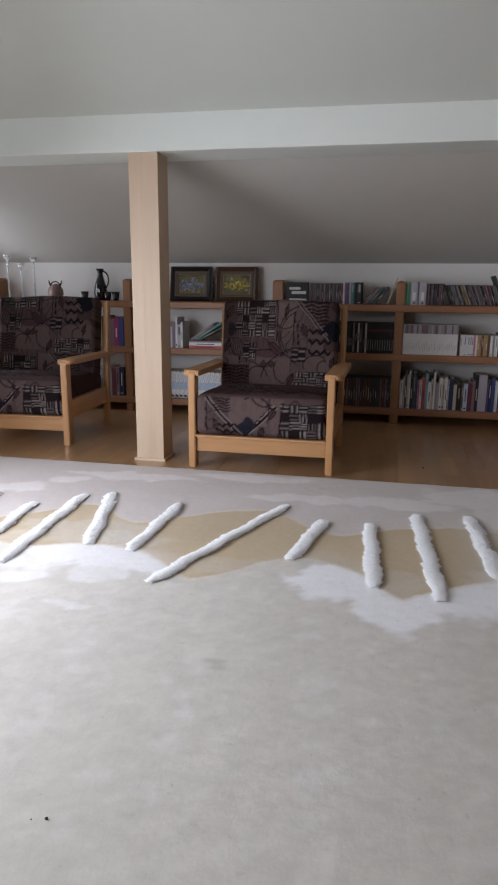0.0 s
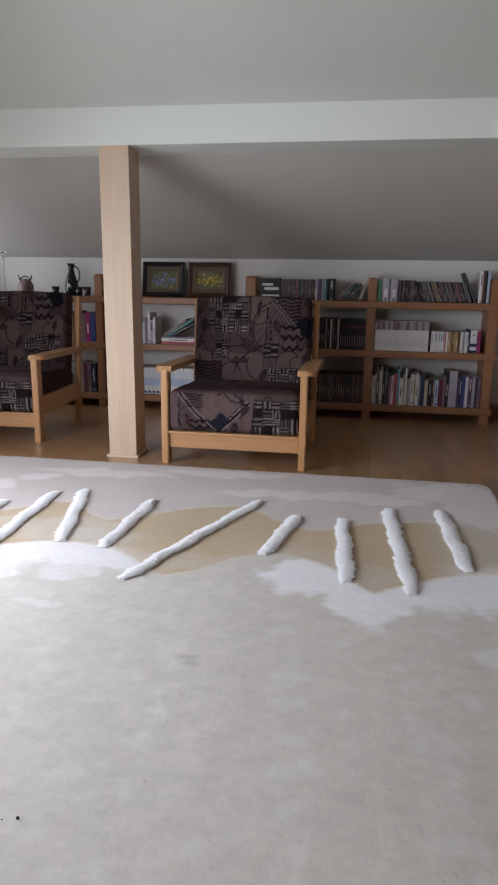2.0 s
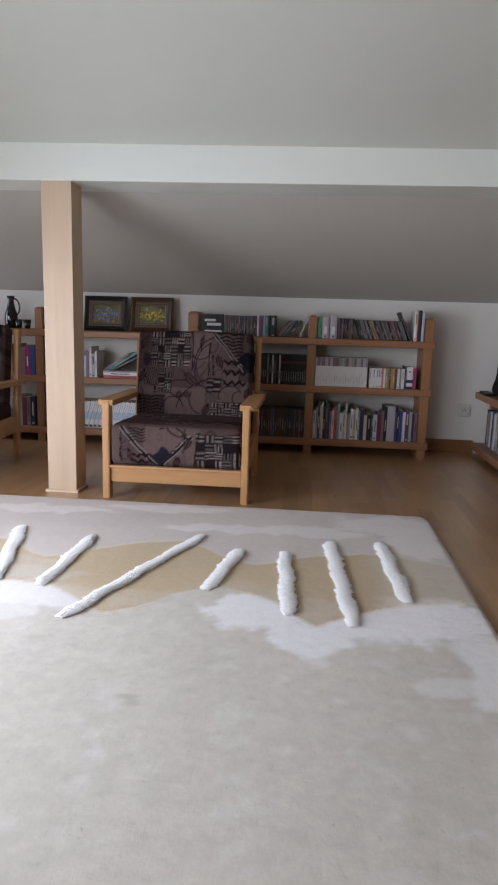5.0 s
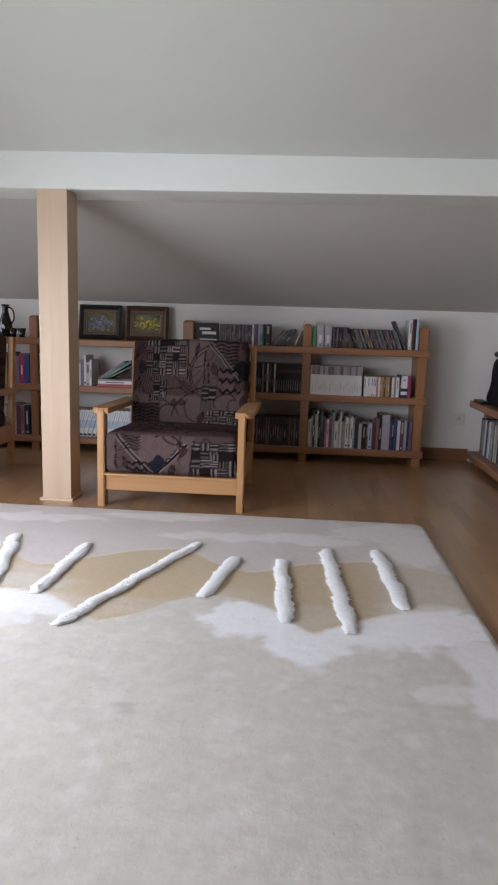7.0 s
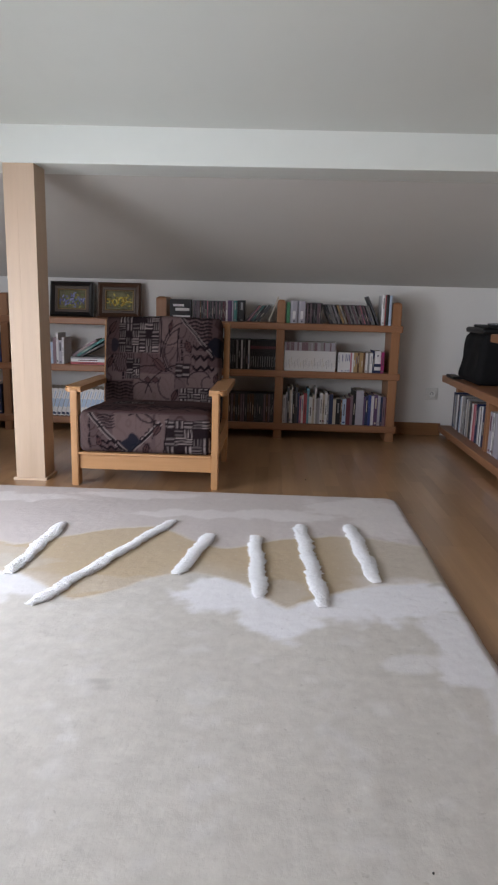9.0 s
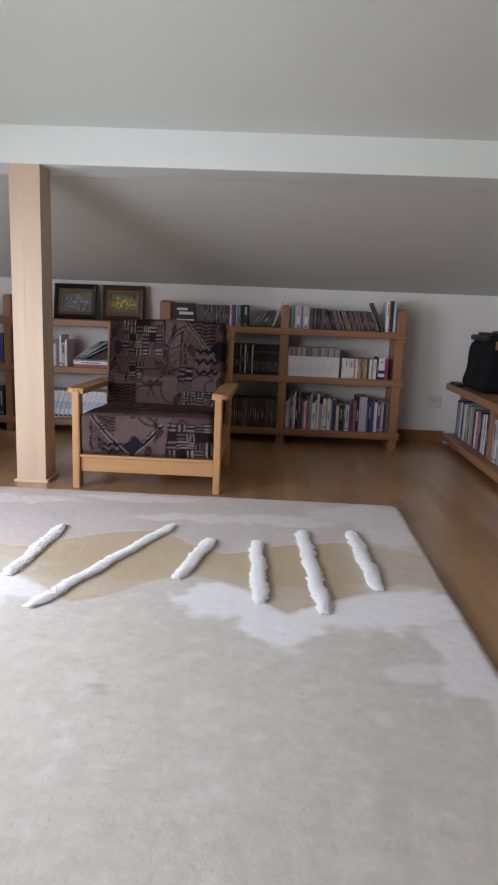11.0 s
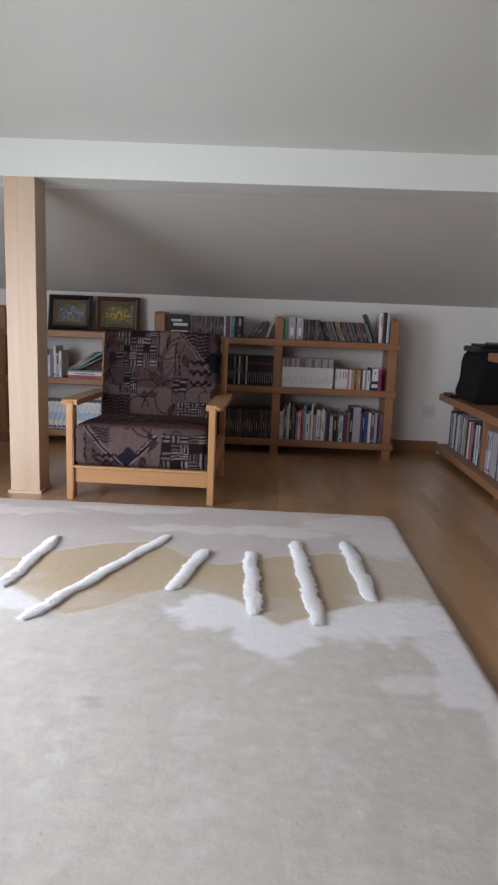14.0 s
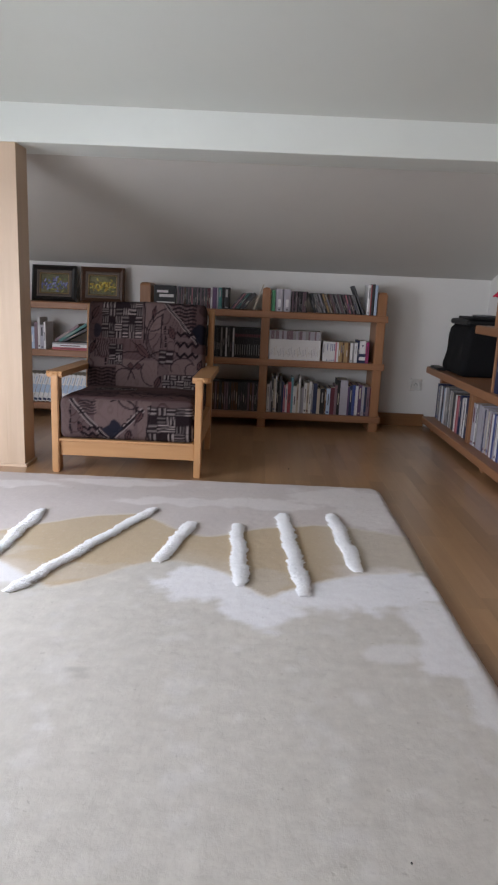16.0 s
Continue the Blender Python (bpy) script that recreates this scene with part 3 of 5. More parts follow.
class Cloth:
    """Draws woven motifs onto points of the plane, in metres."""

    def __init__(self, x, y, seed):
        self.x0, self.y0 = x, y
        self.x, self.y = x + 0.0025 * ripple(x, y, seed, 60), y + 0.0025 * ripple(x, y, seed + 1, 60)
        self.c = np.ones((len(x), 3)) * BASE * (1 + 0.12 * ripple(x, y, seed + 2, 18))[:, None]
        # faint drawn contour lines all over the ground
        f = ripple(x, y, seed + 3, 13) + 0.3 * ripple(x, y, seed + 4, 40)
        self.lay(PLUM, 0.75 * (1 - smoothstep(0.05, 0.12, abs((f * 4.0) % 1 - 0.5))))

    def lay(self, colour, m):
        m = np.clip(m, 0, 1)[:, None]
        self.c = self.c * (1 - m) + colour * m

    def rect(self, x0, y0, x1, y1):
        s = 0.002
        return smoothstep(-s, s, self.x - x0) * smoothstep(-s, s, x1 - self.x) * smoothstep(-s, s, self.y - y0) * smoothstep(-s, s, y1 - self.y)

    def patch(self, x0, y0, x1, y1, colour, a=0.8):
        self.lay(colour, a * self.rect(x0, y0, x1, y1))

    def bars(self, x0, y0, x1, y1, seed, cols=5, rows=6):
        """Dark block crossed by broken pale bars."""
        r = self.rect(x0, y0, x1, y1)
        self.lay(DARK, 0.92 * r)
        rs = np.random.RandomState(seed)
        for i in range(cols):
            for j in range(rows):
                xa, xb = x0 + (x1 - x0) * i / cols, x0 + (x1 - x0) * (i + 1) / cols
                ya, yb = y0 + (y1 - y0) * j / rows, y0 + (y1 - y0) * (j + 1) / rows
                n, tone, gap = rs.randint(2, 4), PALE * rs.uniform(0.35, 0.95), rs.uniform(-0.004, 0.003)
                upright = (i + j) % 2 == 0 if rs.uniform() < 0.75 else (i + j) % 2 == 1
                if rs.uniform() < 0.14:
                    continue
                for k in range(n):
                    f = (k + 0.5) / n
                    if upright:
                        xm, w = xa + (xb - xa) * f, (xb - xa) / n * rs.uniform(0.13, 0.22)
                        self.lay(tone, 0.92 * self.rect(xm - w, ya + gap, xm + w, yb - 0.003) * r)
                    else:
                        ym, w = ya + (yb - ya) * f, (yb - ya) / n * rs.uniform(0.13, 0.22)
                        self.lay(tone, 0.92 * self.rect(xa + gap, ym - w, xb - 0.003, ym + w) * r)

    def zigzag(self, x0, y0, x1, y1, n=2, period=0.03, amp=0.012, width=0.0045, colour=DARK):
        r = self.rect(x0, y0, x1, y1)
        tri = abs(((self.x - x0) / period) % 1 - 0.5) * 2 * amp
        step = (y1 - y0) / n
        d = abs(((self.y - y0 - tri) % step) - step / 2)
        self.lay(colour, r * (1 - smoothstep(width, width + 0.002, d)))

    def wavy(self, x0, y0, x1, y1, period=0.016, colour=DARK, vertical=False, a=0.85):
        r = self.rect(x0, y0, x1, y1)
        u, v = (self.y, self.x) if vertical else (self.x, self.y)
        d = abs(((v + 0.004 * np.sin(u * 95)) / period) % 1 - 0.5)
        self.lay(colour, a * r * (1 - smoothstep(0.2, 0.3, d)))

    def leaf(self, cx, cy, length, width, angle, colour=PLUM):
        a = radians(angle)
        u = (self.x - cx) * math.cos(a) + (self.y - cy) * math.sin(a)
        v = -(self.x - cx) * math.sin(a) + (self.y - cy) * math.cos(a)
        half = width / 2 * np.clip(1 - (2 * u / length) ** 2, 0, 1)
        inside = (abs(u) < length / 2) * smoothstep(0, 0.003, half - abs(v))
        self.lay(DARK, inside)
        self.lay(colour * 1.5, inside * smoothstep(0, 0.003, half - abs(v) - 0.004))
        self.lay(DARK, (1 - smoothstep(0.001, 0.0025, abs(v))) * (u > -length * 0.75) * (u < length / 2))

    def line(self, x0, y0, x1, y1, width=0.004, colour=DARK, scallop=0.0, pale=True):
        ln = math.hypot(x1 - x0, y1 - y0)
        ux, uy = (x1 - x0) / ln, (y1 - y0) / ln
        u = (self.x - x0) * ux + (self.y - y0) * uy
        v = -(self.x - x0) * uy + (self.y - y0) * ux
        on = (u > 0) * (u < ln)
        if pale:
            self.lay(PALE * 0.75, on * 0.8 * (1 - smoothstep(width * 2, width * 2.6, abs(v))))
        self.lay(colour, on * (1 - smoothstep(width, width + 0.002, abs(v))))
        if scallop:
            self.lay(DARK, on * (1 - smoothstep(0.0015, 0.003, abs(v - scallop * abs(np.sin(u * 110)) - 0.004))))

    def blot(self, cx, cy, rx, ry, colour, seed, a=0.95):
        d = np.hypot((self.x0 - cx) / rx, (self.y0 - cy) / ry) + 0.35 * ripple(self.x0, self.y0, seed, 70)
        self.lay(colour, a * (1 - smoothstep(0.82, 1.02, d)))

    def arc(self, cx, cy, r, a0, a1, width=0.0025, colour=DARK):
        d = np.hypot(self.x - cx, self.y - cy)
        ang = np.degrees(np.arctan2(self.y - cy, self.x - cx)) % 360
        self.lay(colour, 0.85 * (ang > a0) * (ang < a1) * (1 - smoothstep(width, width + 0.002, abs(d - r))))

    def dots(self, x, y0, y1, step=0.013, size=0.0042):
        d = np.maximum(abs(self.x - x), abs(((self.y - y0) % step) - step / 2))
        self.lay(DARK, (self.y > y0) * (self.y < y1) * (1 - smoothstep(size, size + 0.0015, d)))


def back_cloth(x, y):
    """The back cushion: x across 0.63, y from its foot 0 to its top 0.475."""
    k = Cloth(x, y, 200)
    k.patch(0, 0, 0.17, 0.12, PLUM, 0.55)
    k.patch(0.0, 0.25, 0.075, 0.475, PLUM * 1.3, 0.6)
    k.patch(0.155, 0.02, 0.37, 0.16, ROSE, 0.6)
    k.patch(0.29, 0.30, 0.39, 0.475, ROSE, 0.65)
    k.patch(0.17, 0.16, 0.30, 0.26, PLUM * 1.6, 0.5)
    k.patch(0.43, 0.08, 0.63, 0.17, ROSE * 0.9, 0.6)
    k.patch(0.54, 0.20, 0.63, 0.475, PLUM, 0.7)
    k.bars(0.075, 0.265, 0.285, 0.458, 5, 6, 5)
    k.wavy(0.035, 0.165, 0.16, 0.26, 0.012, DARK, True, 0.8)
    k.wavy(0.01, 0.015, 0.155, 0.115, 0.017, DARK)
    k.bars(0.115, 0.13, 0.19, 0.235, 8, 2, 4)
    k.bars(0.40, 0.008, 0.62, 0.088, 6, 6, 3)
    k.bars(0.375, 0.140, 0.450, 0.215, 7, 2, 1)
    # striped corner above the slanting line
    up = smoothstep(0, 0.003, (k.y - 0.47) + (k.x - 0.38) * 1.12)
    d = abs(((k.y + 0.004 * np.sin(k.x * 90)) / 0.019) % 1 - 0.5)
    k.lay(DARK, 0.92 * up * (k.x < 0.56) * (1 - smoothstep(0.24, 0.32, d)))
    k.line(0.375, 0.475, 0.575, 0.25, 0.0035)
    k.zigzag(0.465, 0.155, 0.580, 0.315, 3, 0.040, 0.020, 0.0075)
    k.line(0.292, 0.475, 0.300, 0.24, 0.002, DARK, 0, False)
    k.line(0.385, 0.40, 0.385, 0.22, 0.002, DARK, 0, False)
    for q, (cx, cy, r0, a0, a1) in enumerate(((0.46, 0.28, 0.155, 110, 225), (0.44, 0.28, 0.125, 115, 230), (0.25, 0.0, 0.20, 40, 125), (0.42, 0.0, 0.21, 75, 165), (0.36, 0.10, 0.075, 150, 260), (0.24, 0.20, 0.09, 200, 290),
                                              (0.50, 0.12, 0.06, 20, 200), (0.20, 0.06, 0.05, 0, 180), (0.34, 0.36, 0.05, 200, 360), (0.55, 0.11, 0.04, 90, 300))):
        k.arc(cx, cy, r0, a0, a1, 0.002)
    k.leaf(0.290, 0.205, 0.105, 0.046, -40)
    k.leaf(0.040, 0.395, 0.085, 0.040, 62)
    k.leaf(0.030, 0.215, 0.085, 0.036, 70)
    k.leaf(0.440, 0.300, 0.078, 0.038, 112)
    k.leaf(0.372, 0.045, 0.080, 0.038, 66)
    k.leaf(0.585, 0.14, 0.07, 0.03, 75)
    k.leaf(0.345, 0.40, 0.07, 0.028, 80, PLUM)
    for cx in (0.232, 0.270):
        e = abs(k.x - cx) + abs(k.y - 0.125)
        k.lay(DARK, 0.9 * (1 - smoothstep(0.021, 0.023, e)))
        k.lay(PLUM * 1.6, 0.9 * (1 - smoothstep(0.015, 0.018, e)))
    k.blot(0.590, 0.300, 0.045, 0.055, INK * 0.5, 31)
    k.blot(0.60, 0.43, 0.03, 0.05, PLUM * 0.6, 32, 0.8)
    k.blot(0.055, 0.31, 0.025, 0.04, INK, 33, 0.8)
    k.dots(0.405, 0.225, 0.34)
    k.dots(0.10, 0.125, 0.165)
    return k.c


def seat_cloth(x, y):
    """The seat cushion: x across 0.60, y from the lower front edge 0, over the front 0.18, to the back."""
    k = Cloth(x, y, 300)
    # the whole seat top is dyed darker to stand for its shade
    k.patch(0, 0.20, 0.62, 0.8, PLUM * 1.8, 0.7)
    for q in range(9):
        k.arc(0.05 + 0.065 * q, 0.22 + 0.03 * (q % 3), 0.05 + 0.012 * (q % 4), 20, 170, 0.003)
        k.leaf(0.07 + 0.06 * q, 0.33 + 0.05 * (q % 2), 0.09, 0.035, 20 + 50 * (q % 3))
    k.wavy(0.30, 0.30, 0.60, 0.42, 0.022, DARK)
    k.patch(0.0, 0.0, 0.05, 0.19, ROSE, 0.5)
    k.patch(0.36, 0.0, 0.42, 0.19, ROSE, 0.6)
    k.patch(0.16, 0.06, 0.34, 0.19, ROSE * 1.05, 0.6)
    k.dots(0.055, 0.02, 0.16)
    k.line(0.05, 0.185, 0.225, 0.0, 0.0045)
    k.line(0.232, 0.0, 0.385, 0.15, 0.0045, DARK, 0.012)
    k.leaf(0.10, 0.055, 0.07, 0.034, 108)
    k.leaf(0.365, 0.115, 0.065, 0.036, 62)
    k.leaf(0.315, 0.025, 0.07, 0.032, 70)
    k.zigzag(0.115, 0.0, 0.20, 0.065, 2, 0.036, 0.016, 0.0062)
    k.wavy(0.09, 0.12, 0.17, 0.18, 0.013, DARK, False)
    tri = smoothstep(0, 0.012, 0.105 - k.y - 0.9 * abs(k.x - 0.255) + 0.010 * ripple(k.x, k.y, 43, 90)) * (k.y > 0.2 - (k.x - 0.05) * 1.03)
    k.lay(INK, 0.95 * tri * (k.x - 0.228 < k.y * 1.03 + 0.002))
    k.bars(0.405, 0.006, 0.618, 0.165, 9, 5, 4)
    k.line(0.395, 0.0, 0.42, 0.17, 0.002, DARK, 0, False)
    k.arc(0.28, 0.10, 0.09, 20, 120)
    k.arc(0.33, 0.22, 0.07, 200, 300)
    k.wavy(0.08, 0.22, 0.25, 0.34, 0.02, DARK)
    k.leaf(0.3, 0.3, 0.09, 0.04, 20)
    k.wavy(0.05, 0.4, 0.55, 0.5, 0.03, PLUM)
    k.bars(0.1, 0.42, 0.3, 0.55, 11, 5, 4)
    return k.c


def front_post(x, width):
    """A front leg whose top bends back into the arm."""
    bm = boxed(x, x + width, 0.0, 0.062, 0.0, 0.464)
    bmesh.ops.bevel(bm, geom=[e for e in bm.edges if all(v.co.z > 0.46 and v.co.y < 0.001 for v in e.verts)], offset=0.026, segments=5, affect="EDGES", profile=0.5)
    sides = [e for e in bm.edges if len(e.link_faces) == 2 and e.calc_face_angle() > 0.9]
    bmesh.ops.bevel(bm, geom=sides, offset=0.004, segments=2, affect="EDGES")
    return bm


def make_armchair(label, slip=0.0):
    chair = thing("armchair", label, "armchair", "armchairs before the bookcase")
    W, L = 0.684, 0.033
    for x in (0.0, W - L):
        part("front_leg", front_post(x, L), CHAIRWOOD_Z, chair)
        bm = boxed(x + 0.001, x + L - 0.001, 0.0, 0.05, 0.0, 0.755, bevel=0.006)
        bmesh.ops.transform(bm, matrix=pose(0, 0.575, 0.0, -6), verts=bm.verts)
        bmesh.ops.bisect_plane(bm, geom=bm.verts[:] + bm.edges[:] + bm.faces[:], plane_co=(0, 0, 0.0), plane_no=(0, 0, 1), clear_inner=True)
        part("back_leg", bm, CHAIRWOOD_Z, chair)
        bm = prism(bmesh.new(), [(x + 0.004, 0.143), (x + L - 0.004, 0.143), (x + L - 0.004, 0.238), (x + 0.004, 0.238)], 0.060, 0.578)
        part("side_rail", bm, CHAIRWOOD_Y, chair)
    for x0, x1 in ((-0.032, 0.048), (W - 0.048, W + 0.032)):
        # arm board with a rounded nose, dipping towards the back
        bm = bmesh.new()
        outer, inner = (x0, x1) if x0 < 0 else (x1, x0)
        c = 0.03 if x0 < 0 else -0.03
        nose = [(outer + c - c * math.sin(radians(a)), 0.048 - 0.04 * math.cos(radians(a))) for a in range(0, 91, 15)]
        outline = [(inner, 0.66), (inner, 0.008)] + nose + [(outer, 0.66)]
        if x0 > 0:
            outline = outline[::-1]
        lo = [bm.verts.new((x, y, 0.438 - 0.02 * y)) for x, y in outline]
        hi = [bm.verts.new((x, y, 0.464 - 0.02 * y)) for x, y in outline]
        bm.faces.new(lo[::-1])
        bm.faces.new(hi)
        for i in range(len(lo)):
            bm.faces.new((lo[i], lo[(i + 1) % len(lo)], hi[(i + 1) % len(lo)], hi[i]))
        bmesh.ops.bevel(bm, geom=[e for e in bm.edges if abs(e.verts[0].co.z - e.verts[1].co.z) < 0.012], offset=0.007, segments=2, affect="EDGES")
        part("armrest", bm, CHAIRWOOD_Y, chair)
    part("front_rail", boxed(L, W - L, 0.017, 0.040, 0.078, 0.148, bevel=0.004), CHAIRWOOD, chair)
    part("front_lip", boxed(L, W - L, 0.001, 0.05, 0.1485, 0.160, bevel=0.003), CHAIRWOOD, chair)
    part("back_rail", boxed(L, W - L, 0.585, 0.61, 0.143, 0.238, bevel=0.004), CHAIRWOOD, chair)
    part("seat_board", boxed(L, W - L, 0.05, 0.585, 0.146, 0.1595), CHAIRWOOD, chair)

    # seat cushion
    w, d, h = W - 2 * L - 0.003, 0.60, 0.192
    P, F, R = rounded_grid(w, d, h, 0.030, 0.0055)
    u, v, t = R[:, 0] / w, R[:, 1] / d, R[:, 2] / h
    dye = seat_cloth(P[:, 0], np.where(R[:, 1] < 1e-6, P[:, 2], h + P[:, 1] - (h - P[:, 2])))
    puff = np.clip(1 - (2 * u - 1) ** 2, 0, 1)
    P[:, 2] += t * (0.018 * puff ** 0.5 * (1 - (2 * v - 1) ** 4) + 0.003 * ripple(P[:, 0], P[:, 1], 77, 22))
    P[:, 1] -= 0.010 * (v < 0.5) * puff ** 0.4 * (1 - (2 * t - 1) ** 2) * (1 - v) ** 4
    P[:, 1] += 0.002 * ripple(P[:, 0], P[:, 2], 78, 40) * (1 - v) ** 6
    P[:, 2] -= 0.03 * v
    P += np.array((L + 0.0015, 0.002, 0.1612))
    P[:, 2] = np.maximum(P[:, 2], 0.1605)
    seat = painted("seat_cushion", P, F, dye, FABRIC, chair, "taupe tapestry cushion with dark motifs")

    # back cushion, leaning on the posts
    w, d, h = 0.608, 0.13, 0.456
    P, F, R = rounded_grid(w, d, h, 0.022, 0.0055)
    u, v, t = R[:, 0] / w, R[:, 1] / d, R[:, 2] / h
    dye = back_cloth(P[:, 0] + slip * 0.3, (P[:, 2] - slip) % 0.475)
    P[:, 1] -= (1 - v) * (0.016 * np.clip((1 - (2 * u - 1) ** 2) * (1 - (2 * t - 1) ** 2), 0, 1) ** 0.5 + 0.004 * ripple(P[:, 0], P[:, 2], 79, 16))
    P[:, 2] += t ** 8 * 0.006 * ripple(P[:, 0], P[:, 1], 80, 9)
    m = np.array(pose((W - w) / 2, 0.465, 0.326, -10))
    P = P @ m[:3, :3].T + m[:3, 3]
    painted("back_cushion", P, F, dye, FABRIC, chair, "taupe tapestry cushion with dark motifs")
    return chair


armchair = make_armchair("beech armchair with patterned taupe tapestry cushions beside the timber post")
armchair.matrix_world = pose(-0.727, 3.119, 0.0)
other = make_armchair("beech armchair with patterned taupe cushions standing farther back", 0.12)
other.matrix_world = pose(-2.152, 3.330, 0.0, 0, 0, 3)

# ---- bookcase along the knee wall ----
SY0, SY1 = 4.40, 4.655
LEVELS = (0.100, 0.441, 0.741)
UPRIGHTS = ((-2.600, -2.545), (-1.565, -1.512), (-0.558, -0.492), (0.207, 0.260), (0.930, 0.985))


def rounded_board(x0, x1, y0, y1, z0, z1, r):
    """An upright with rounded upper corners, seen from the side and the front."""
    bm = boxed(x0, x1, y0, y1, z0, z1)
    top = [e for e in bm.edges if all(abs(v.co.z - z1) < 1e-5 for v in e.verts)]
    bmesh.ops.bevel(bm, geom=top, offset=r, segments=4, affect="EDGES", profile=0.5)
    side = [e for e in bm.edges if abs(e.verts[0].co.z - e.verts[1].co.z) > 0.3]
    bmesh.ops.bevel(bm, geom=side, offset=0.004, segments=2, affect="EDGES")
    return bm


def make_bookcase():
    case = thing("bookcase", "long low open pine bookcase with round-topped uprights, filled with books", "bookcase")
    for x0, x1 in UPRIGHTS:
        part("upright", rounded_board(x0, x1, SY0 + 0.006, SY1 - 0.005, 0.0, 0.885, 0.022), UPRIGHTWOOD, case)
    for z in LEVELS:
        part("shelf", boxed(-2.72, 1.0, SY0, SY1, z - 0.043, z, bevel=0.006), SHELFWOOD, case)
    return case


make_bookcase()

# ---- shelves along the gable wall ----
RX0, RX1 = 1.335, 1.690


def make_side_shelf():
    case = thing("side_bookcase", "low open pine shelves along the gable wall, half full", "bookcase")
    part("shelf", boxed(RX0, RX1, 1.8, 4.682, 0.030, 0.074, bevel=0.006), SHELFWOOD_Y, case)
    part("shelf", boxed(RX0, RX1, 1.8, 4.682, 0.372, 0.416, bevel=0.006), SHELFWOOD_Y, case)
    part("shelf", boxed(RX0 + 0.005, RX1, 1.8, 3.76, 0.686, 0.730, bevel=0.006), SHELFWOOD_Y, case)
    part("divider", boxed(RX0 + 0.10, RX1 - 0.01, 4.640, 4.680, 0.074, 0.372, bevel=0.003), UPRIGHTWOOD, case)
    part("divider", boxed(RX0 + 0.055, RX1 - 0.01, 3.83, 3.83 + 0.05, 0.074, 0.372, bevel=0.003), UPRIGHTWOOD, case)
    for y in (3.46, 2.4):
        part("upright", rounded_board(RX0 + 0.022, RX1 - 0.01, y, y + 0.055, 0.730, 0.87, 0.02), UPRIGHTWOOD, case)
        part("foot", boxed(RX0 + 0.03, RX1 - 0.03, y, y + 0.05, 0.0, 0.030), UPRIGHTWOOD, case)
    part("foot", boxed(RX0 + 0.03, RX1 - 0.03, 4.5, 4.55, 0.0, 0.030), UPRIGHTWOOD, case)
    part("divider", boxed(RX0 + 0.02, RX1 - 0.01, 3.445, 3.46, 0.416, 0.686, bevel=0.003), UPRIGHTWOOD, case)
    return case


make_side_shelf()

# ---- books, cases and discs ----
COLOURS = {"white": (0.72, 0.71, 0.71), "cream": (0.52, 0.46, 0.37), "grey": (0.30, 0.29, 0.29), "charcoal": (0.06, 0.06, 0.065), "black": (0.018, 0.017, 0.019),
           "red": (0.42, 0.085, 0.10), "pink": (0.50, 0.20, 0.24), "magenta": (0.33, 0.035, 0.14), "mauve": (0.21, 0.135, 0.16), "lavender": (0.40, 0.38, 0.43),
           "blue": (0.05, 0.075, 0.24), "navy": (0.025, 0.035, 0.085), "pale blue": (0.42, 0.52, 0.66), "cyan": (0.16, 0.36, 0.44), "teal": (0.06, 0.20, 0.19),
           "green": (0.07, 0.24, 0.12), "tan": (0.40, 0.27, 0.13), "brown": (0.13, 0.065, 0.035), "yellow": (0.52, 0.37, 0.10), "purple": (0.115, 0.065, 0.14), "maroon": (0.13, 0.03, 0.045)}
PAPER = plain("book_paper", (0.60, 0.56, 0.48), 0.8, 0, 0.2, 0.1, 200)
COVERS, GLOSSY = {}, {}
for key, rgb in COLOURS.items():
    COVERS[key] = plain(key.replace(" ", "_") + "_cover", rgb, 0.5, 0, 0.4, 0.15, 45)
    GLOSSY[key] = plain(key.replace(" ", "_") + "_plastic", tuple(0.8 * q for q in rgb), 0.42, 0, 0.35, 0.1, 45, 0.0002)
CLEAR = plain("clear_case_plastic", (0.045, 0.045, 0.05), 0.3, 0, 0.4, 0.1, 60, 0.0001)


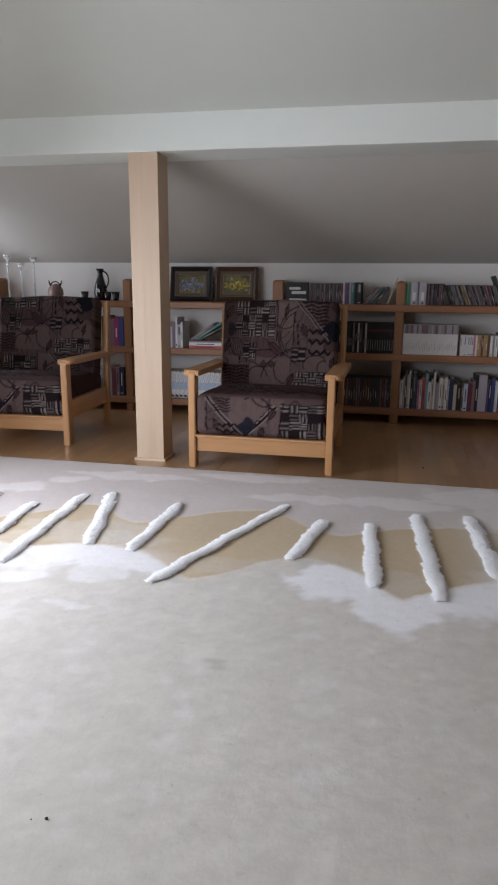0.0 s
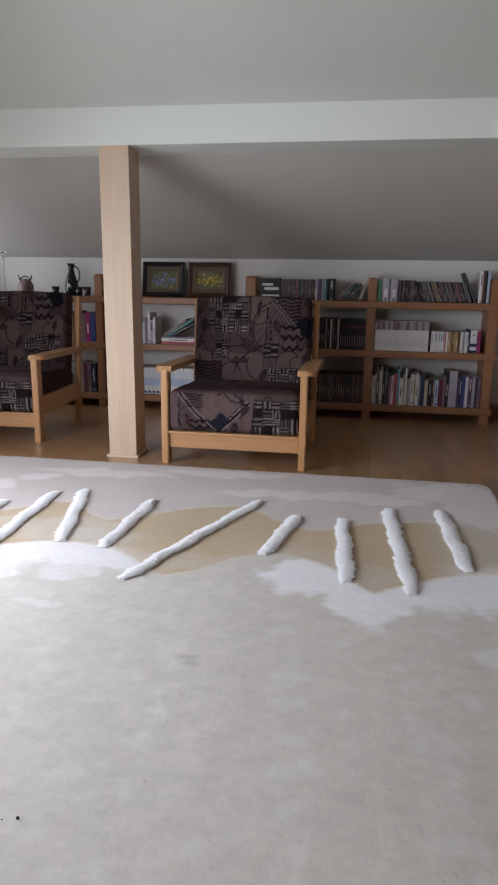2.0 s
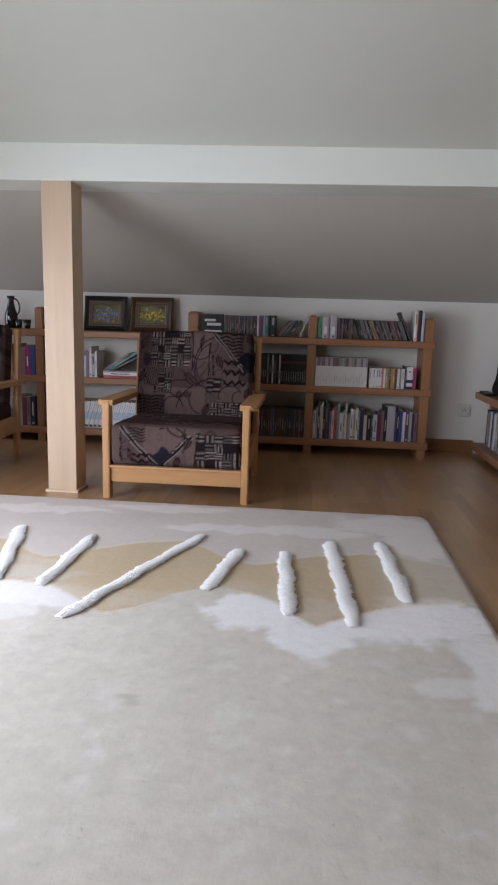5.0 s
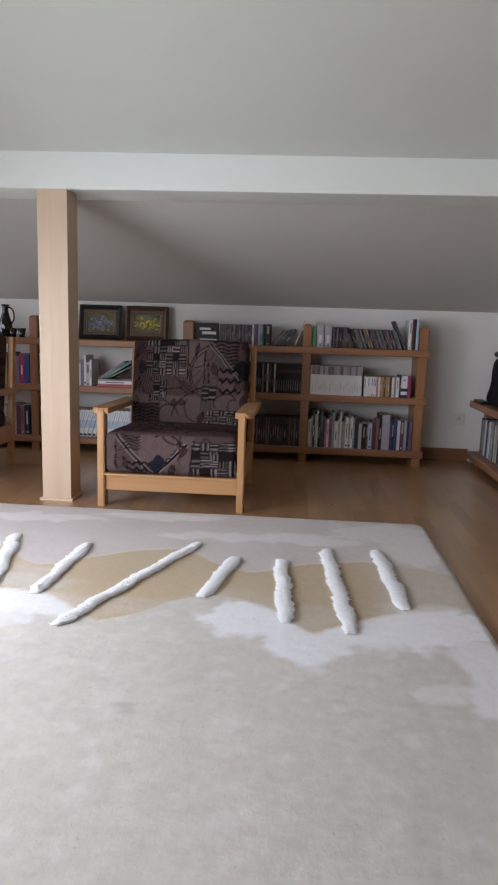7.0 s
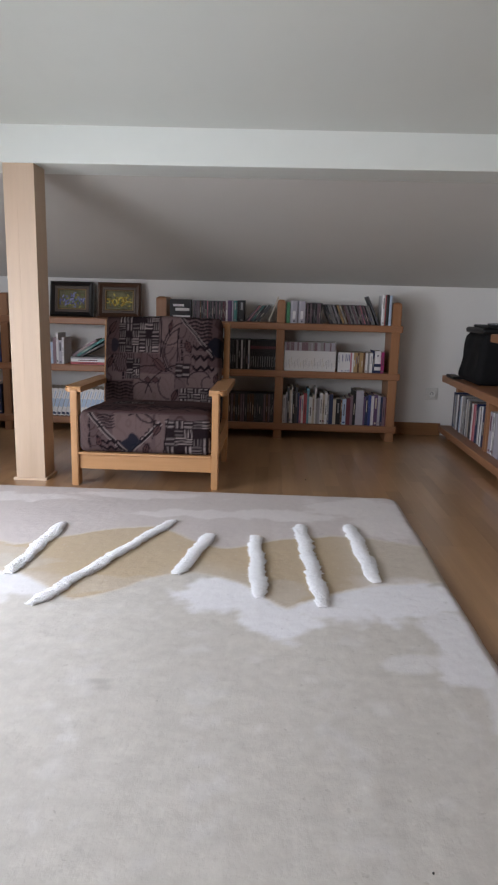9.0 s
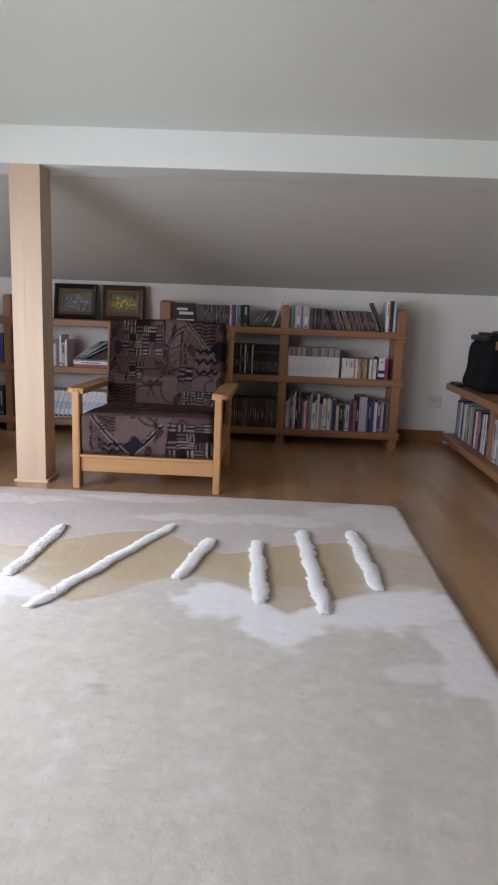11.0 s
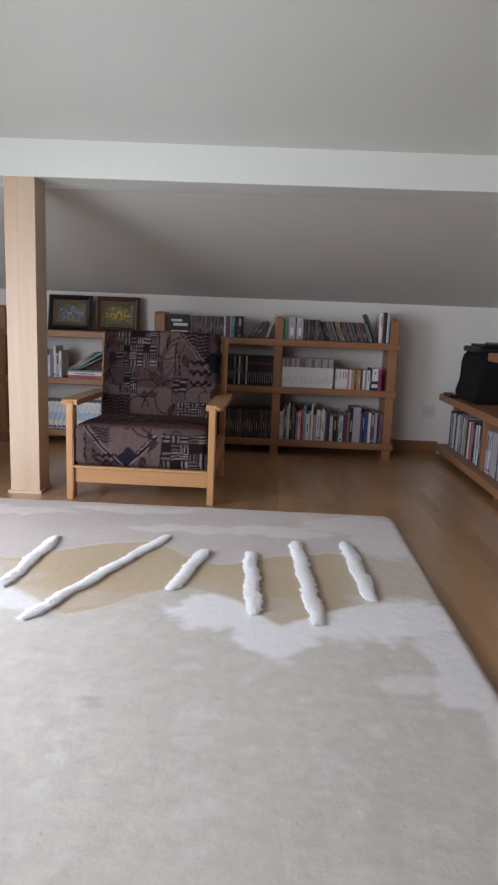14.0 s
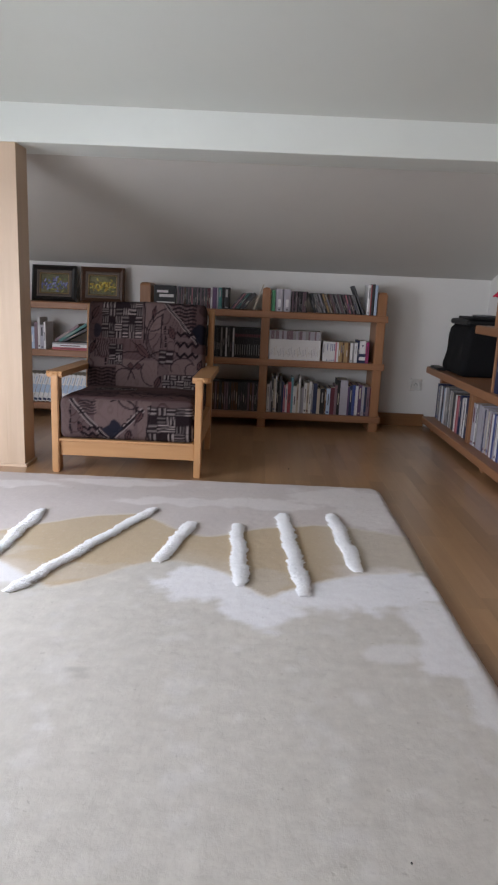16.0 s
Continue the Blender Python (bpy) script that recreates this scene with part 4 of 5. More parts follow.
def book_mesh(kind, w, d, h, marks):
    """A volume standing with its spine to the front. Slots: cover, pages, marks, second mark."""
    bm = bmesh.new()
    if kind in ("cd", "dvd"):
        box(bm, 0, w, 0.0015, d, 0, h, bevel=0.0008, seg=1)
        box(bm, w * 0.16, w * 0.84, 0.0004, 0.0025, h * 0.02, h * 0.98, mat=1)
    elif kind == "soft":
        box(bm, 0, w, 0, 0.0012, 0, h)
        box(bm, 0, 0.0008, 0.0012, d, 0, h)
        box(bm, w - 0.0008, w, 0.0012, d, 0, h)
        box(bm, 0.0008, w - 0.0008, 0.0012, d - 0.001, 0.0005, h - 0.0008, mat=1)
    else:
        c = 0.0025
        n = 5
        ring = [(w / 2 - w / 2 * math.cos(math.pi * i / n), 0.004 - 0.004 * math.sin(math.pi * i / n)) for i in range(n + 1)]
        lo, hi = [[bm.verts.new((x, y, z)) for x, y in ring + [(w, 0.008), (0, 0.008)]] for z in (0, h)]
        bm.faces.new(lo[::-1])
        bm.faces.new(hi)
        for i in range(len(lo)):
            bm.faces.new((lo[i], lo[(i + 1) % len(lo)], hi[(i + 1) % len(lo)], hi[i]))
        box(bm, 0, c, 0.008, d, 0, h)
        box(bm, w - c, w, 0.008, d, 0, h)
        box(bm, c, w - c, 0.008, d - 0.004, 0.003, h - 0.003, mat=1)
    y = -0.0005 if kind != "cd" else -0.0002
    for z0, z1, inset, slot in marks:
        box(bm, w * inset, w * (1 - inset), y, 0.004, h * z0, h * z1, mat=slot)
    return bm


KINDS = {"cd": ("cd_case", "cd case", "plastic disc case"), "dvd": ("dvd_case", "dvd case", "plastic film case"), "soft": ("paperback", "book", "paperback"), "hard": ("book", "book", "hardback book")}
MESHES = {}


def volume(kind, w, d, h, colour, m, group, where, marks=(), mark="grey", mark2="white", note="standing"):
    """One book or case at the pose m."""
    key = (kind, round(w, 4), round(d, 3), round(h, 3), colour, marks, mark, mark2)
    name, category, words = KINDS[kind]
    shell = GLOSSY if kind in ("cd", "dvd") else COVERS
    if key not in MESHES:
        inner = GLOSSY[colour] if kind in ("cd", "dvd") else PAPER
        outer = CLEAR if kind == "cd" else (shell["black"] if kind == "dvd" else shell[colour])
        MESHES[key] = mesh_of(name, book_mesh(kind, w, d, h, marks), outer, inner, COVERS[mark], COVERS[mark2])
    ob = new(name, MESHES[key])
    ob.matrix_world = m
    return tagged(ob, f"{colour} {words} {note} on the {where}", category, group)


def marks_for(rs, kind):
    """Bars where spines carry titles that cannot be read."""
    if kind in ("cd", "dvd"):
        a = rs.uniform(0.15, 0.4)
        return ((round(a, 2), round(a + rs.uniform(0.2, 0.4), 2), 0.38, 2),)
    pick = rs.randint(6)
    if pick > 3:
        return ()
    if pick == 0:
        return ((0.45, 0.85, 0.36, 2),)
    if pick == 1:
        return ((0.06, 0.12, 0.2, 2), (0.35, 0.8, 0.38, 3))
    if pick == 2:
        return ((0.55, 0.9, 0.3, 2), (0.05, 0.1, 0.25, 2))
    return ((0.3, 0.62, 0.36, 3),)


def row(entries, x, z, y, group, where, kind="soft", seed=1, facing="north", lean=0.0, gap=0.0006, note="standing"):
    """Volumes side by side from x on; entries: colour, thickness, depth, height. lean: degrees to the right."""
    rs = np.random.RandomState(seed)
    for colour, w, d, h in entries:
        dark = colour in ("black", "charcoal", "navy", "blue", "brown", "maroon", "teal", "purple", "green", "red", "magenta", "mauve")
        mark = ("cream", "grey", "mauve", "grey")[rs.randint(4)] if dark else ("charcoal", "blue", "maroon", "grey")[rs.randint(4)]
        jog, tilt = rs.uniform(-0.004, 0.004), rs.uniform(-0.5, 0.5) if not lean else rs.uniform(-2, 2)
        a = lean + (tilt if lean else 0)
        up = w * math.sin(radians(a)) if a > 0 else 0.0
        if facing == "north":
            m = pose(x, y + jog, z + up + 0.0004, 0, a, 0)
        else:
            m = pose(y + jog, x, z + up + 0.0004, 0, 0, -90) @ pose(0, 0, 0, 0, a, 0)
        volume(kind, w, d, h, colour, m, group, where, marks_for(rs, kind), mark, ("white", "cream", "charcoal")[rs.randint(3)], note if not lean else "leaning")
        x += (w / math.cos(radians(a)) + gap) * (1 if facing == "north" else -1)
    return x


def many(colours, count, w, d, h, seed, jitter=0.0):
    rs = np.random.RandomState(seed)
    return [(colours[rs.randint(len(colours))], w, d, round(h + jitter * rs.randint(-2, 3), 4)) for _ in range(count)]


FRONT = SY0 + 0.022
Z3, Z2, Z1 = LEVELS
NORTH = "pine bookcase"

# top, between the third and fourth uprights: discs, one with its cover to the room
G = "discs on top of the bookcase"
front = volume("hard", 0.0104, 0.142, 0.13, "black", pose(-0.333, FRONT + 0.014, Z1 + 0.0004, 0, 0, 90), G, NORTH, note="turned cover outward")
x = row(many(("charcoal", "black", "mauve", "maroon", "pink", "grey", "charcoal", "brown"), 19, 0.0104, 0.14, 0.126, 4), -0.326, Z1, FRONT, G, NORTH, "cd", 4)
x = row([("white", 0.011, 0.14, 0.128), ("purple", 0.026, 0.14, 0.130), ("lavender", 0.010, 0.14, 0.128), ("teal", 0.022, 0.14, 0.130), ("black", 0.012, 0.14, 0.132), ("black", 0.034, 0.14, 0.132)], x, Z1, FRONT, G, NORTH, "hard", 8)
x = row(many(("white", "pink", "charcoal", "black"), 2, 0.0104, 0.14, 0.126, 3) + [("charcoal", 0.0104, 0.14, 0.126), ("teal", 0.0104, 0.14, 0.126), ("black", 0.0104, 0.14, 0.126), ("charcoal", 0.022, 0.14, 0.126)],
        0.005, Z1, FRONT, G, NORTH, "cd", 5, lean=38)
row([("cream", 0.009, 0.14, 0.17)], 0.150, Z1, FRONT + 0.02, G, NORTH, "soft", 5, lean=19)
# top, right bay
x = row([("green", 0.022, 0.14, 0.128)], 0.266, Z1, FRONT, G, NORTH, "soft", 6)
for k in range(2):
    volume("hard", 0.044, 0.14, 0.137, "lavender", pose(x + 0.004 + k * 0.049, FRONT, Z1 + 0.0004), G, NORTH, ((0.2, 0.55, 0.3, 2), (0.05, 0.12, 0.38, 3)), "white", "charcoal")
x = row(many(("black", "charcoal", "maroon", "black", "mauve"), 9, 0.0104, 0.14, 0.128, 9), x + 0.104, Z1, FRONT, G, NORTH, "cd", 9)
x = row([(c, 0.0104 if c != "tan" else 0.018, 0.14, 0.126) for c in ("black", "charcoal", "grey", "grey", "charcoal", "lavender", "black", "tan", "cream", "brown", "mauve", "grey", "charcoal", "grey",
                                                                     "mauve", "grey", "black", "mauve", "pink", "charcoal", "mauve", "black", "grey", "grey")], x + 0.048, Z1, FRONT, G, NORTH, "cd", 10, lean=-21)
row([("charcoal", 0.013, 0.14, 0.188)], x + 0.012, Z1, FRONT, G, NORTH, "hard", 11, lean=-25)
row([("white", 0.020, 0.15, 0.186), ("red", 0.006, 0.15, 0.186), ("black", 0.018, 0.15, 0.19), ("pale blue", 0.018, 0.15, 0.184)], 0.862, Z1, FRONT, G, NORTH, "hard", 12)

# middle level, right bays
G = "films and booklets on the middle shelf"
row(many(("black", "charcoal"), 13, 0.0145, 0.135, 0.19, 13), -0.255, Z2, FRONT, G, NORTH, "dvd", 13)
x = row([(c, 0.0145, 0.135, 0.19) for c in ("black", "grey", "black", "white", "charcoal", "black", "white")], -0.062, Z2, FRONT, G, NORTH, "dvd", 14)
for k in range(11):
    volume("dvd", 0.0145, 0.135, 0.188, "black", pose(x + k * 0.0148, FRONT, Z2 + 0.0004), G, NORTH, ((0.70, 0.80, 0.2, 2), (0.1, 0.45, 0.4, 3)), "maroon", "grey")
heads = np.random.RandomState(44).randint(0, 6, 33)
for k in range(33):
    volume("soft", 0.0096, 0.14, 0.183, "white", pose(0.264 + k * 0.00985, FRONT + 0.002 * math.sin(k * 2.3), Z2 + 0.0004), "white booklets with violet heads", NORTH,
           ((0.70, 0.995, 0.0, 2), (0.1 + 0.05 * (k % 3), 0.3 + 0.04 * (k % 5), 0.4, 3)), ("lavender", "mauve", "lavender", "mauve", "lavender", "grey")[heads[k]], ("lavender", "grey", "cream")[k * 3 % 7 % 3])
x = row([("white", 0.0104, 0.14, 0.127)] + many(("white", "white", "pink", "white"), 8, 0.0104, 0.14, 0.125, 15), 0.606, Z2, FRONT, G, NORTH, "soft", 15)
x = row(many(("brown", "tan", "cream", "brown"), 6, 0.0112, 0.14, 0.126, 16), x, Z2, FRONT, G, NORTH, "soft", 16)
x = row([("white", 0.014, 0.14, 0.125), ("grey", 0.012, 0.14, 0.127), ("white", 0.018, 0.14, 0.125), ("navy", 0.010, 0.14, 0.14)], x + 0.003, Z2, FRONT, G, NORTH, "soft", 17)
x = volume("hard", 0.042, 0.14, 0.139, "white", pose(x, FRONT, Z2 + 0.0004), G, NORTH, ((0.0, 0.12, 0.0, 2), (0.28, 0.42, 0.0, 2), (0.75, 0.82, 0.4, 2)), "navy", "navy").location.x + 0.043
row([("magenta", 0.018, 0.14, 0.132)], x, Z2, FRONT, G, NORTH, "soft", 18)

# bottom level, right bays
G = "books on the bottom shelf"
row(many(("charcoal", "brown", "mauve", "charcoal"), 31, 0.0145, 0.135, 0.186, 19), -0.255, Z3, FRONT, G, NORTH, "dvd", 19)
tall = [("white", 0.016, 0.16, 0.18), ("lavender", 0.010, 0.16, 0.2), ("charcoal", 0.013, 0.17, 0.232), ("cream", 0.010, 0.16, 0.215), ("white", 0.008, 0.17, 0.236), ("black", 0.014, 0.17, 0.205),
        ("charcoal", 0.016, 0.17, 0.235), ("navy", 0.010, 0.17, 0.2), ("pink", 0.012, 0.16, 0.178), ("white", 0.012, 0.16, 0.185), ("red", 0.020, 0.16, 0.198), ("cyan", 0.013, 0.16, 0.228),
        ("white", 0.020, 0.16, 0.172), ("cream", 0.012, 0.16, 0.19), ("white", 0.009, 0.16, 0.235), ("grey", 0.012, 0.16, 0.165), ("lavender", 0.010, 0.16, 0.17), ("white", 0.016, 0.16, 0.2),
        ("cream", 0.014, 0.16, 0.195), ("white", 0.014, 0.16, 0.205), ("grey", 0.010, 0.16, 0.19), ("navy", 0.024, 0.16, 0.198), ("cream", 0.018, 0.16, 0.162), ("black", 0.028, 0.16, 0.165),
        ("brown", 0.010, 0.16, 0.16), ("pale blue", 0.022, 0.16, 0.168), ("maroon", 0.026, 0.16, 0.175), ("mauve", 0.014, 0.16, 0.19), ("black", 0.018, 0.16, 0.225), ("lavender", 0.046, 0.17, 0.226),
        ("purple", 0.010, 0.16, 0.185), ("navy", 0.018, 0.16, 0.192), ("blue", 0.016, 0.16, 0.198), ("white", 0.018, 0.16, 0.192), ("purple", 0.022, 0.16, 0.2), ("lavender", 0.016, 0.16, 0.196),
        ("navy", 0.014, 0.16, 0.188), ("mauve", 0.016, 0.16, 0.19), ("maroon", 0.014, 0.16, 0.185)]
row([(c, round(w * 1.04, 4), d, h) for c, w, d, h in tall], 0.264, Z3, FRONT + 0.004, G, NORTH, "soft", 20, gap=0.0008)

# middle and bottom level behind the post
G = "books behind the post"
row([("white", 0.022, 0.16, 0.2), ("cream", 0.02, 0.16, 0.19), ("grey", 0.018, 0.16, 0.2), ("white", 0.02, 0.16, 0.19), ("blue", 0.03, 0.16, 0.18), ("pale blue", 0.03, 0.16, 0.14), ("navy", 0.03, 0.16, 0.17)],
    -1.508, Z2, FRONT, G, NORTH, "soft", 21)
x = row([("pale blue", 0.030, 0.16, 0.140), ("mauve", 0.020, 0.16, 0.168), ("white", 0.014, 0.16, 0.198), ("lavender", 0.024, 0.16, 0.152), ("white", 0.012, 0.16, 0.17)], -1.262, Z2, FRONT, G, NORTH, "soft", 22)
stack = (("red", 0.016, 0.0), ("white", 0.020, 0.017), ("grey", 0.010, 0.038))
for c, w, z in stack:
    volume("soft", w, 0.16, 0.25, c, pose(-1.118, FRONT, Z2 + z + w + 0.0004, 0, 90, 0), G, NORTH, ((0.2, 0.7, 0.36, 2),), "maroon", "grey", "lying")
for c, w, off, a, h in (("mauve", 0.016, 0.0, 56, 0.185), ("teal", 0.016, 0.026, 58, 0.21), ("charcoal", 0.012, 0.052, 62, 0.2)):
    volume("soft", w, 0.16, h, c, pose(-1.105 + off, FRONT, Z2 + 0.0495 + w * math.sin(radians(a)), 0, a, 0), G, NORTH, ((0.2, 0.6, 0.4, 2),), "cream", "grey", "leaning")
for k in range(17):
    volume("soft", 0.026, 0.16, 0.186, "white", pose(-1.40 + k * 0.0295, FRONT, Z3 + 0.026 * math.sin(radians(17)) + 0.0004, 0, 17, 0), "white and blue softbound volumes", NORTH,
           ((0.32, 0.62, 0.04, 2), (0.04, 0.12, 0.1, 3), (0.66, 0.9, 0.38, 2)), "pale blue", "navy", "leaning")
row([("white", 0.018, 0.16, 0.19), ("navy", 0.02, 0.16, 0.18)], -1.508, Z3, FRONT, G, NORTH, "soft", 25)
# bay behind the other armchair
row([("grey", 0.03, 0.16, 0.18), ("tan", 0.03, 0.16, 0.19), ("brown", 0.03, 0.16, 0.2), ("grey", 0.025, 0.16, 0.19), ("mauve", 0.028, 0.16, 0.178), ("magenta", 0.032, 0.16, 0.192), ("blue", 0.034, 0.16, 0.19)],
    -1.79, Z2, FRONT, G, NORTH, "soft", 23)
row([("charcoal", 0.03, 0.16, 0.19), ("grey", 0.03, 0.16, 0.19), ("mauve", 0.03, 0.16, 0.2), ("grey", 0.026, 0.16, 0.198), ("maroon", 0.028, 0.16, 0.19), ("mauve", 0.026, 0.16, 0.195), ("navy", 0.03, 0.16, 0.198)],
    -1.79, Z3, FRONT, G, NORTH, "soft", 24)

# gable wall shelves
EAST = "gable shelves"
G = "books on the gable wall shelves"
low = [("navy", 0.035, 0.17, 0.262), ("grey", 0.03, 0.17, 0.245), ("white", 0.024, 0.17, 0.252), ("charcoal", 0.03, 0.17, 0.25), ("white", 0.022, 0.17, 0.258), ("navy", 0.045, 0.17, 0.262),
       ("black", 0.03, 0.17, 0.26), ("pale blue", 0.025, 0.17, 0.255), ("white", 0.03, 0.17, 0.262), ("grey", 0.035, 0.17, 0.268), ("grey", 0.03, 0.17, 0.268), ("charcoal", 0.028, 0.17, 0.262),
       ("white", 0.025, 0.17, 0.255), ("grey", 0.03, 0.17, 0.262), ("cream", 0.03, 0.17, 0.25), ("charcoal", 0.04, 0.17, 0.255), ("brown", 0.03, 0.17, 0.25), ("white", 0.022, 0.17, 0.248),
       ("red", 0.028, 0.17, 0.246), ("pink", 0.02, 0.17, 0.24), ("white", 0.02, 0.17, 0.235)]
row([("grey" if k % 4 == 2 and c == "white" else c, w * 0.8, d, h * 0.9) for k, (c, w, d, h) in enumerate(low + low[:6])], 4.634, 0.074, RX0 + 0.075, G, EAST, "soft", 30, "east", gap=0.002)
low = [("white", 0.05, 0.17, 0.25), ("white", 0.03, 0.17, 0.25), ("grey", 0.03, 0.17, 0.252), ("white", 0.06, 0.18, 0.258), ("lavender", 0.04, 0.17, 0.25), ("navy", 0.03, 0.17, 0.24), ("white", 0.024, 0.17, 0.25),
       ("cream", 0.03, 0.17, 0.24), ("lavender", 0.03, 0.17, 0.25), ("mauve", 0.03, 0.17, 0.235), ("white", 0.026, 0.17, 0.24), ("blue", 0.03, 0.17, 0.245), ("white", 0.03, 0.17, 0.24)]
row([("lavender" if k % 3 == 0 and c == "white" else c, w * 0.8, d, h * 0.93) for k, (c, w, d, h) in enumerate(low + low[::-1] + low + low[::-1])], 3.82, 0.074, RX0 + 0.070, G, EAST, "soft", 31, "east", gap=0.002)
row([("navy", 0.05, 0.17, 0.235), ("white", 0.03, 0.17, 0.21), ("teal", 0.03, 0.17, 0.23), ("teal", 0.03, 0.17, 0.21), ("white", 0.03, 0.17, 0.22), ("grey", 0.04, 0.17, 0.22), ("navy", 0.04, 0.17, 0.23), ("white", 0.04, 0.17, 0.22), ("cream", 0.04, 0.17, 0.22)],
    3.442, 0.416, RX0 + 0.034, G, EAST, "soft", 32, "east", gap=0.003)
# bars in place of the words on the outward cover
part("title_bar", boxed(-0.455, -0.385, FRONT + 0.0128, FRONT + 0.0138, Z1 + 0.085, Z1 + 0.100), COVERS["white"]).parent = front
part("title_bar", boxed(-0.440, -0.350, FRONT + 0.0128, FRONT + 0.0138, Z1 + 0.058, Z1 + 0.076), COVERS["white"]).parent = front
part("title_strip", boxed(-0.455, -0.345, FRONT + 0.0128, FRONT + 0.0138, Z1 + 0.014, Z1 + 0.030), COVERS["white"]).parent = front
for ob in front.children:
    ob.matrix_parent_inverse = front.matrix_world.inverted()

# ---- pictures, jug, cups, pot, glass stands ----
BLACKWOOD = plain("black_lacquer", (0.012, 0.011, 0.011), 0.3, 0, 0.5, 0.2, 30)
BROWNWOOD = wood("walnut_frame", (0.095, 0.045, 0.024), (0.055, 0.025, 0.014), "X", 0.35, 0.05, 3)
GILT = plain("aged_gilt", (0.30, 0.21, 0.10), 0.4, 0.6, 0.5, 0.3, 120)
LINEN = plain("brown_grey_slip", (0.13, 0.105, 0.09), 0.7, 0, 0.3, 0.15, 200)
CANVAS = dyed("oil_canvas", "dye", 0.5, 500, 0.4, 0.001, 0, 0.15, 0.4)
GLAZE = plain("black_glaze", (0.012, 0.012, 0.013), 0.08, 0, 0.6, 0.1, 20, 0.0002)
CLAY = plain("rosy_stoneware", (0.26, 0.18, 0.165), 0.25, 0, 0.4, 0.25, 35)
IRON = plain("dark_iron", (0.03, 0.025, 0.025), 0.4, 0.7, 0.5, 0.2, 50)


def frame_ring(x0, x1, z0, z1, w, y0, y1, lift):
    """Four mitred mouldings, thicker at their outer rim."""
    bm = bmesh.new()
    o = [(x0, z0), (x1, z0), (x1, z1), (x0, z1)]
    i = [(x0 + w, z0 + w), (x1 - w, z0 + w), (x1 - w, z1 - w), (x0 + w, z1 - w)]
    h = [((a + c) / 2 + (a - c) * 0.12, (b + d) / 2 + (b - d) * 0.12) for (a, b), (c, d) in zip(o, i)]
    loops = [[bm.verts.new((x, y, z)) for x, z in ring] for ring, y in ((o, y1), (o, y0), (h, y0 - lift), (i, y0 + lift * 0.6), (i, y1))]
    for a, b in zip(loops, loops[1:] + loops[:1]):
        for k in range(4):
            bm.faces.new((a[k], a[(k + 1) % 4], b[(k + 1) % 4], b[k]))
    return bm


def make_picture(x0, x1, height, outer, slip, flowers, label, seed):
    """A small framed oil painting leaning on the wall."""
    pic = thing("picture", label, "picture", "framed paintings on the bookcase")
    w, h = x1 - x0, height
    part("frame_moulding", frame_ring(0, w, 0, h, 0.030, 0.0, 0.028, 0.008), outer, pic)
    part("slip", frame_ring(0.030, w - 0.030, 0.030, h - 0.030, 0.018, 0.004, 0.024, 0.003), slip, pic)
    part("gilt_edge", frame_ring(0.048, w - 0.048, 0.048, h - 0.048, 0.007, 0.006, 0.022, 0.002), GILT, pic)
    cw, ch, nx, nz = w - 0.106, h - 0.106, 60, 40
    xs, zs = np.meshgrid(np.linspace(0, cw, nx), np.linspace(0, ch, nz))
    xs, zs = xs.ravel(), zs.ravel()
    dye = np.ones((len(xs), 3)) * np.array((0.13, 0.12, 0.055)) * (1 + 0.35 * ripple(xs, zs, seed, 70))[:, None]
    rs = np.random.RandomState(seed)
    for k in range(130):
        cx, cz = cw * np.clip(rs.normal(0.5, 0.22), 0.06, 0.94), ch * np.clip(rs.normal(0.46, 0.13), 0.1, 0.9)
        col = np.array(flowers[rs.randint(len(flowers))]) * rs.uniform(0.5, 1.15)
        a = rs.uniform(0, 3.14)
        u, v = (xs - cx) * math.cos(a) + (zs - cz) * math.sin(a), -(xs - cx) * math.sin(a) + (zs - cz) * math.cos(a)
        m = (1 - smoothstep(0.7, 1.1, np.hypot(u / 0.012, v / 0.005)))[:, None]
        dye = dye * (1 - m) + col * m
    pts = np.stack([0.053 + xs, 0.014 + 0.0008 * ripple(xs, zs, seed + 1, 300), 0.053 + zs], -1)
    idx = np.arange(nx * nz).reshape(nz, nx)
    faces = np.stack([idx[:-1, :-1], idx[:-1, 1:], idx[1:, 1:], idx[1:, :-1]], -1).reshape(-1, 4).tolist()
    painted("canvas", pts, faces, np.clip(dye, 0.01, 0.8), CANVAS, pic, "small oil painting of flowers on dark ground")
    part("backing", boxed(0.028, w - 0.028, 0.0245, 0.030, 0.028, h - 0.028), LINEN, pic)
    pic.matrix_world = pose(x0, 4.590, LEVELS[2] + 0.001, -9)
    return pic


make_picture(-1.300, -1.012, 0.230, BLACKWOOD, LINEN, ((0.16, 0.17, 0.42), (0.28, 0.30, 0.55), (0.12, 0.16, 0.05), (0.30, 0.28, 0.06), (0.10, 0.09, 0.22)), "black framed oil painting of blue flowers leaning on the wall", 400)
make_picture(-0.982, -0.696, 0.230, BROWNWOOD, LINEN, ((0.50, 0.38, 0.03), (0.60, 0.50, 0.10), (0.14, 0.15, 0.03), (0.40, 0.25, 0.02), (0.10, 0.10, 0.03)), "brown framed oil painting of yellow flowers leaning on the wall", 420)

SHELF_TOP = LEVELS[2] + 0.0006
jug = thing("jug", "slim black glazed jug with a looped handle", "jug", at=(-1.748, 4.47, SHELF_TOP))
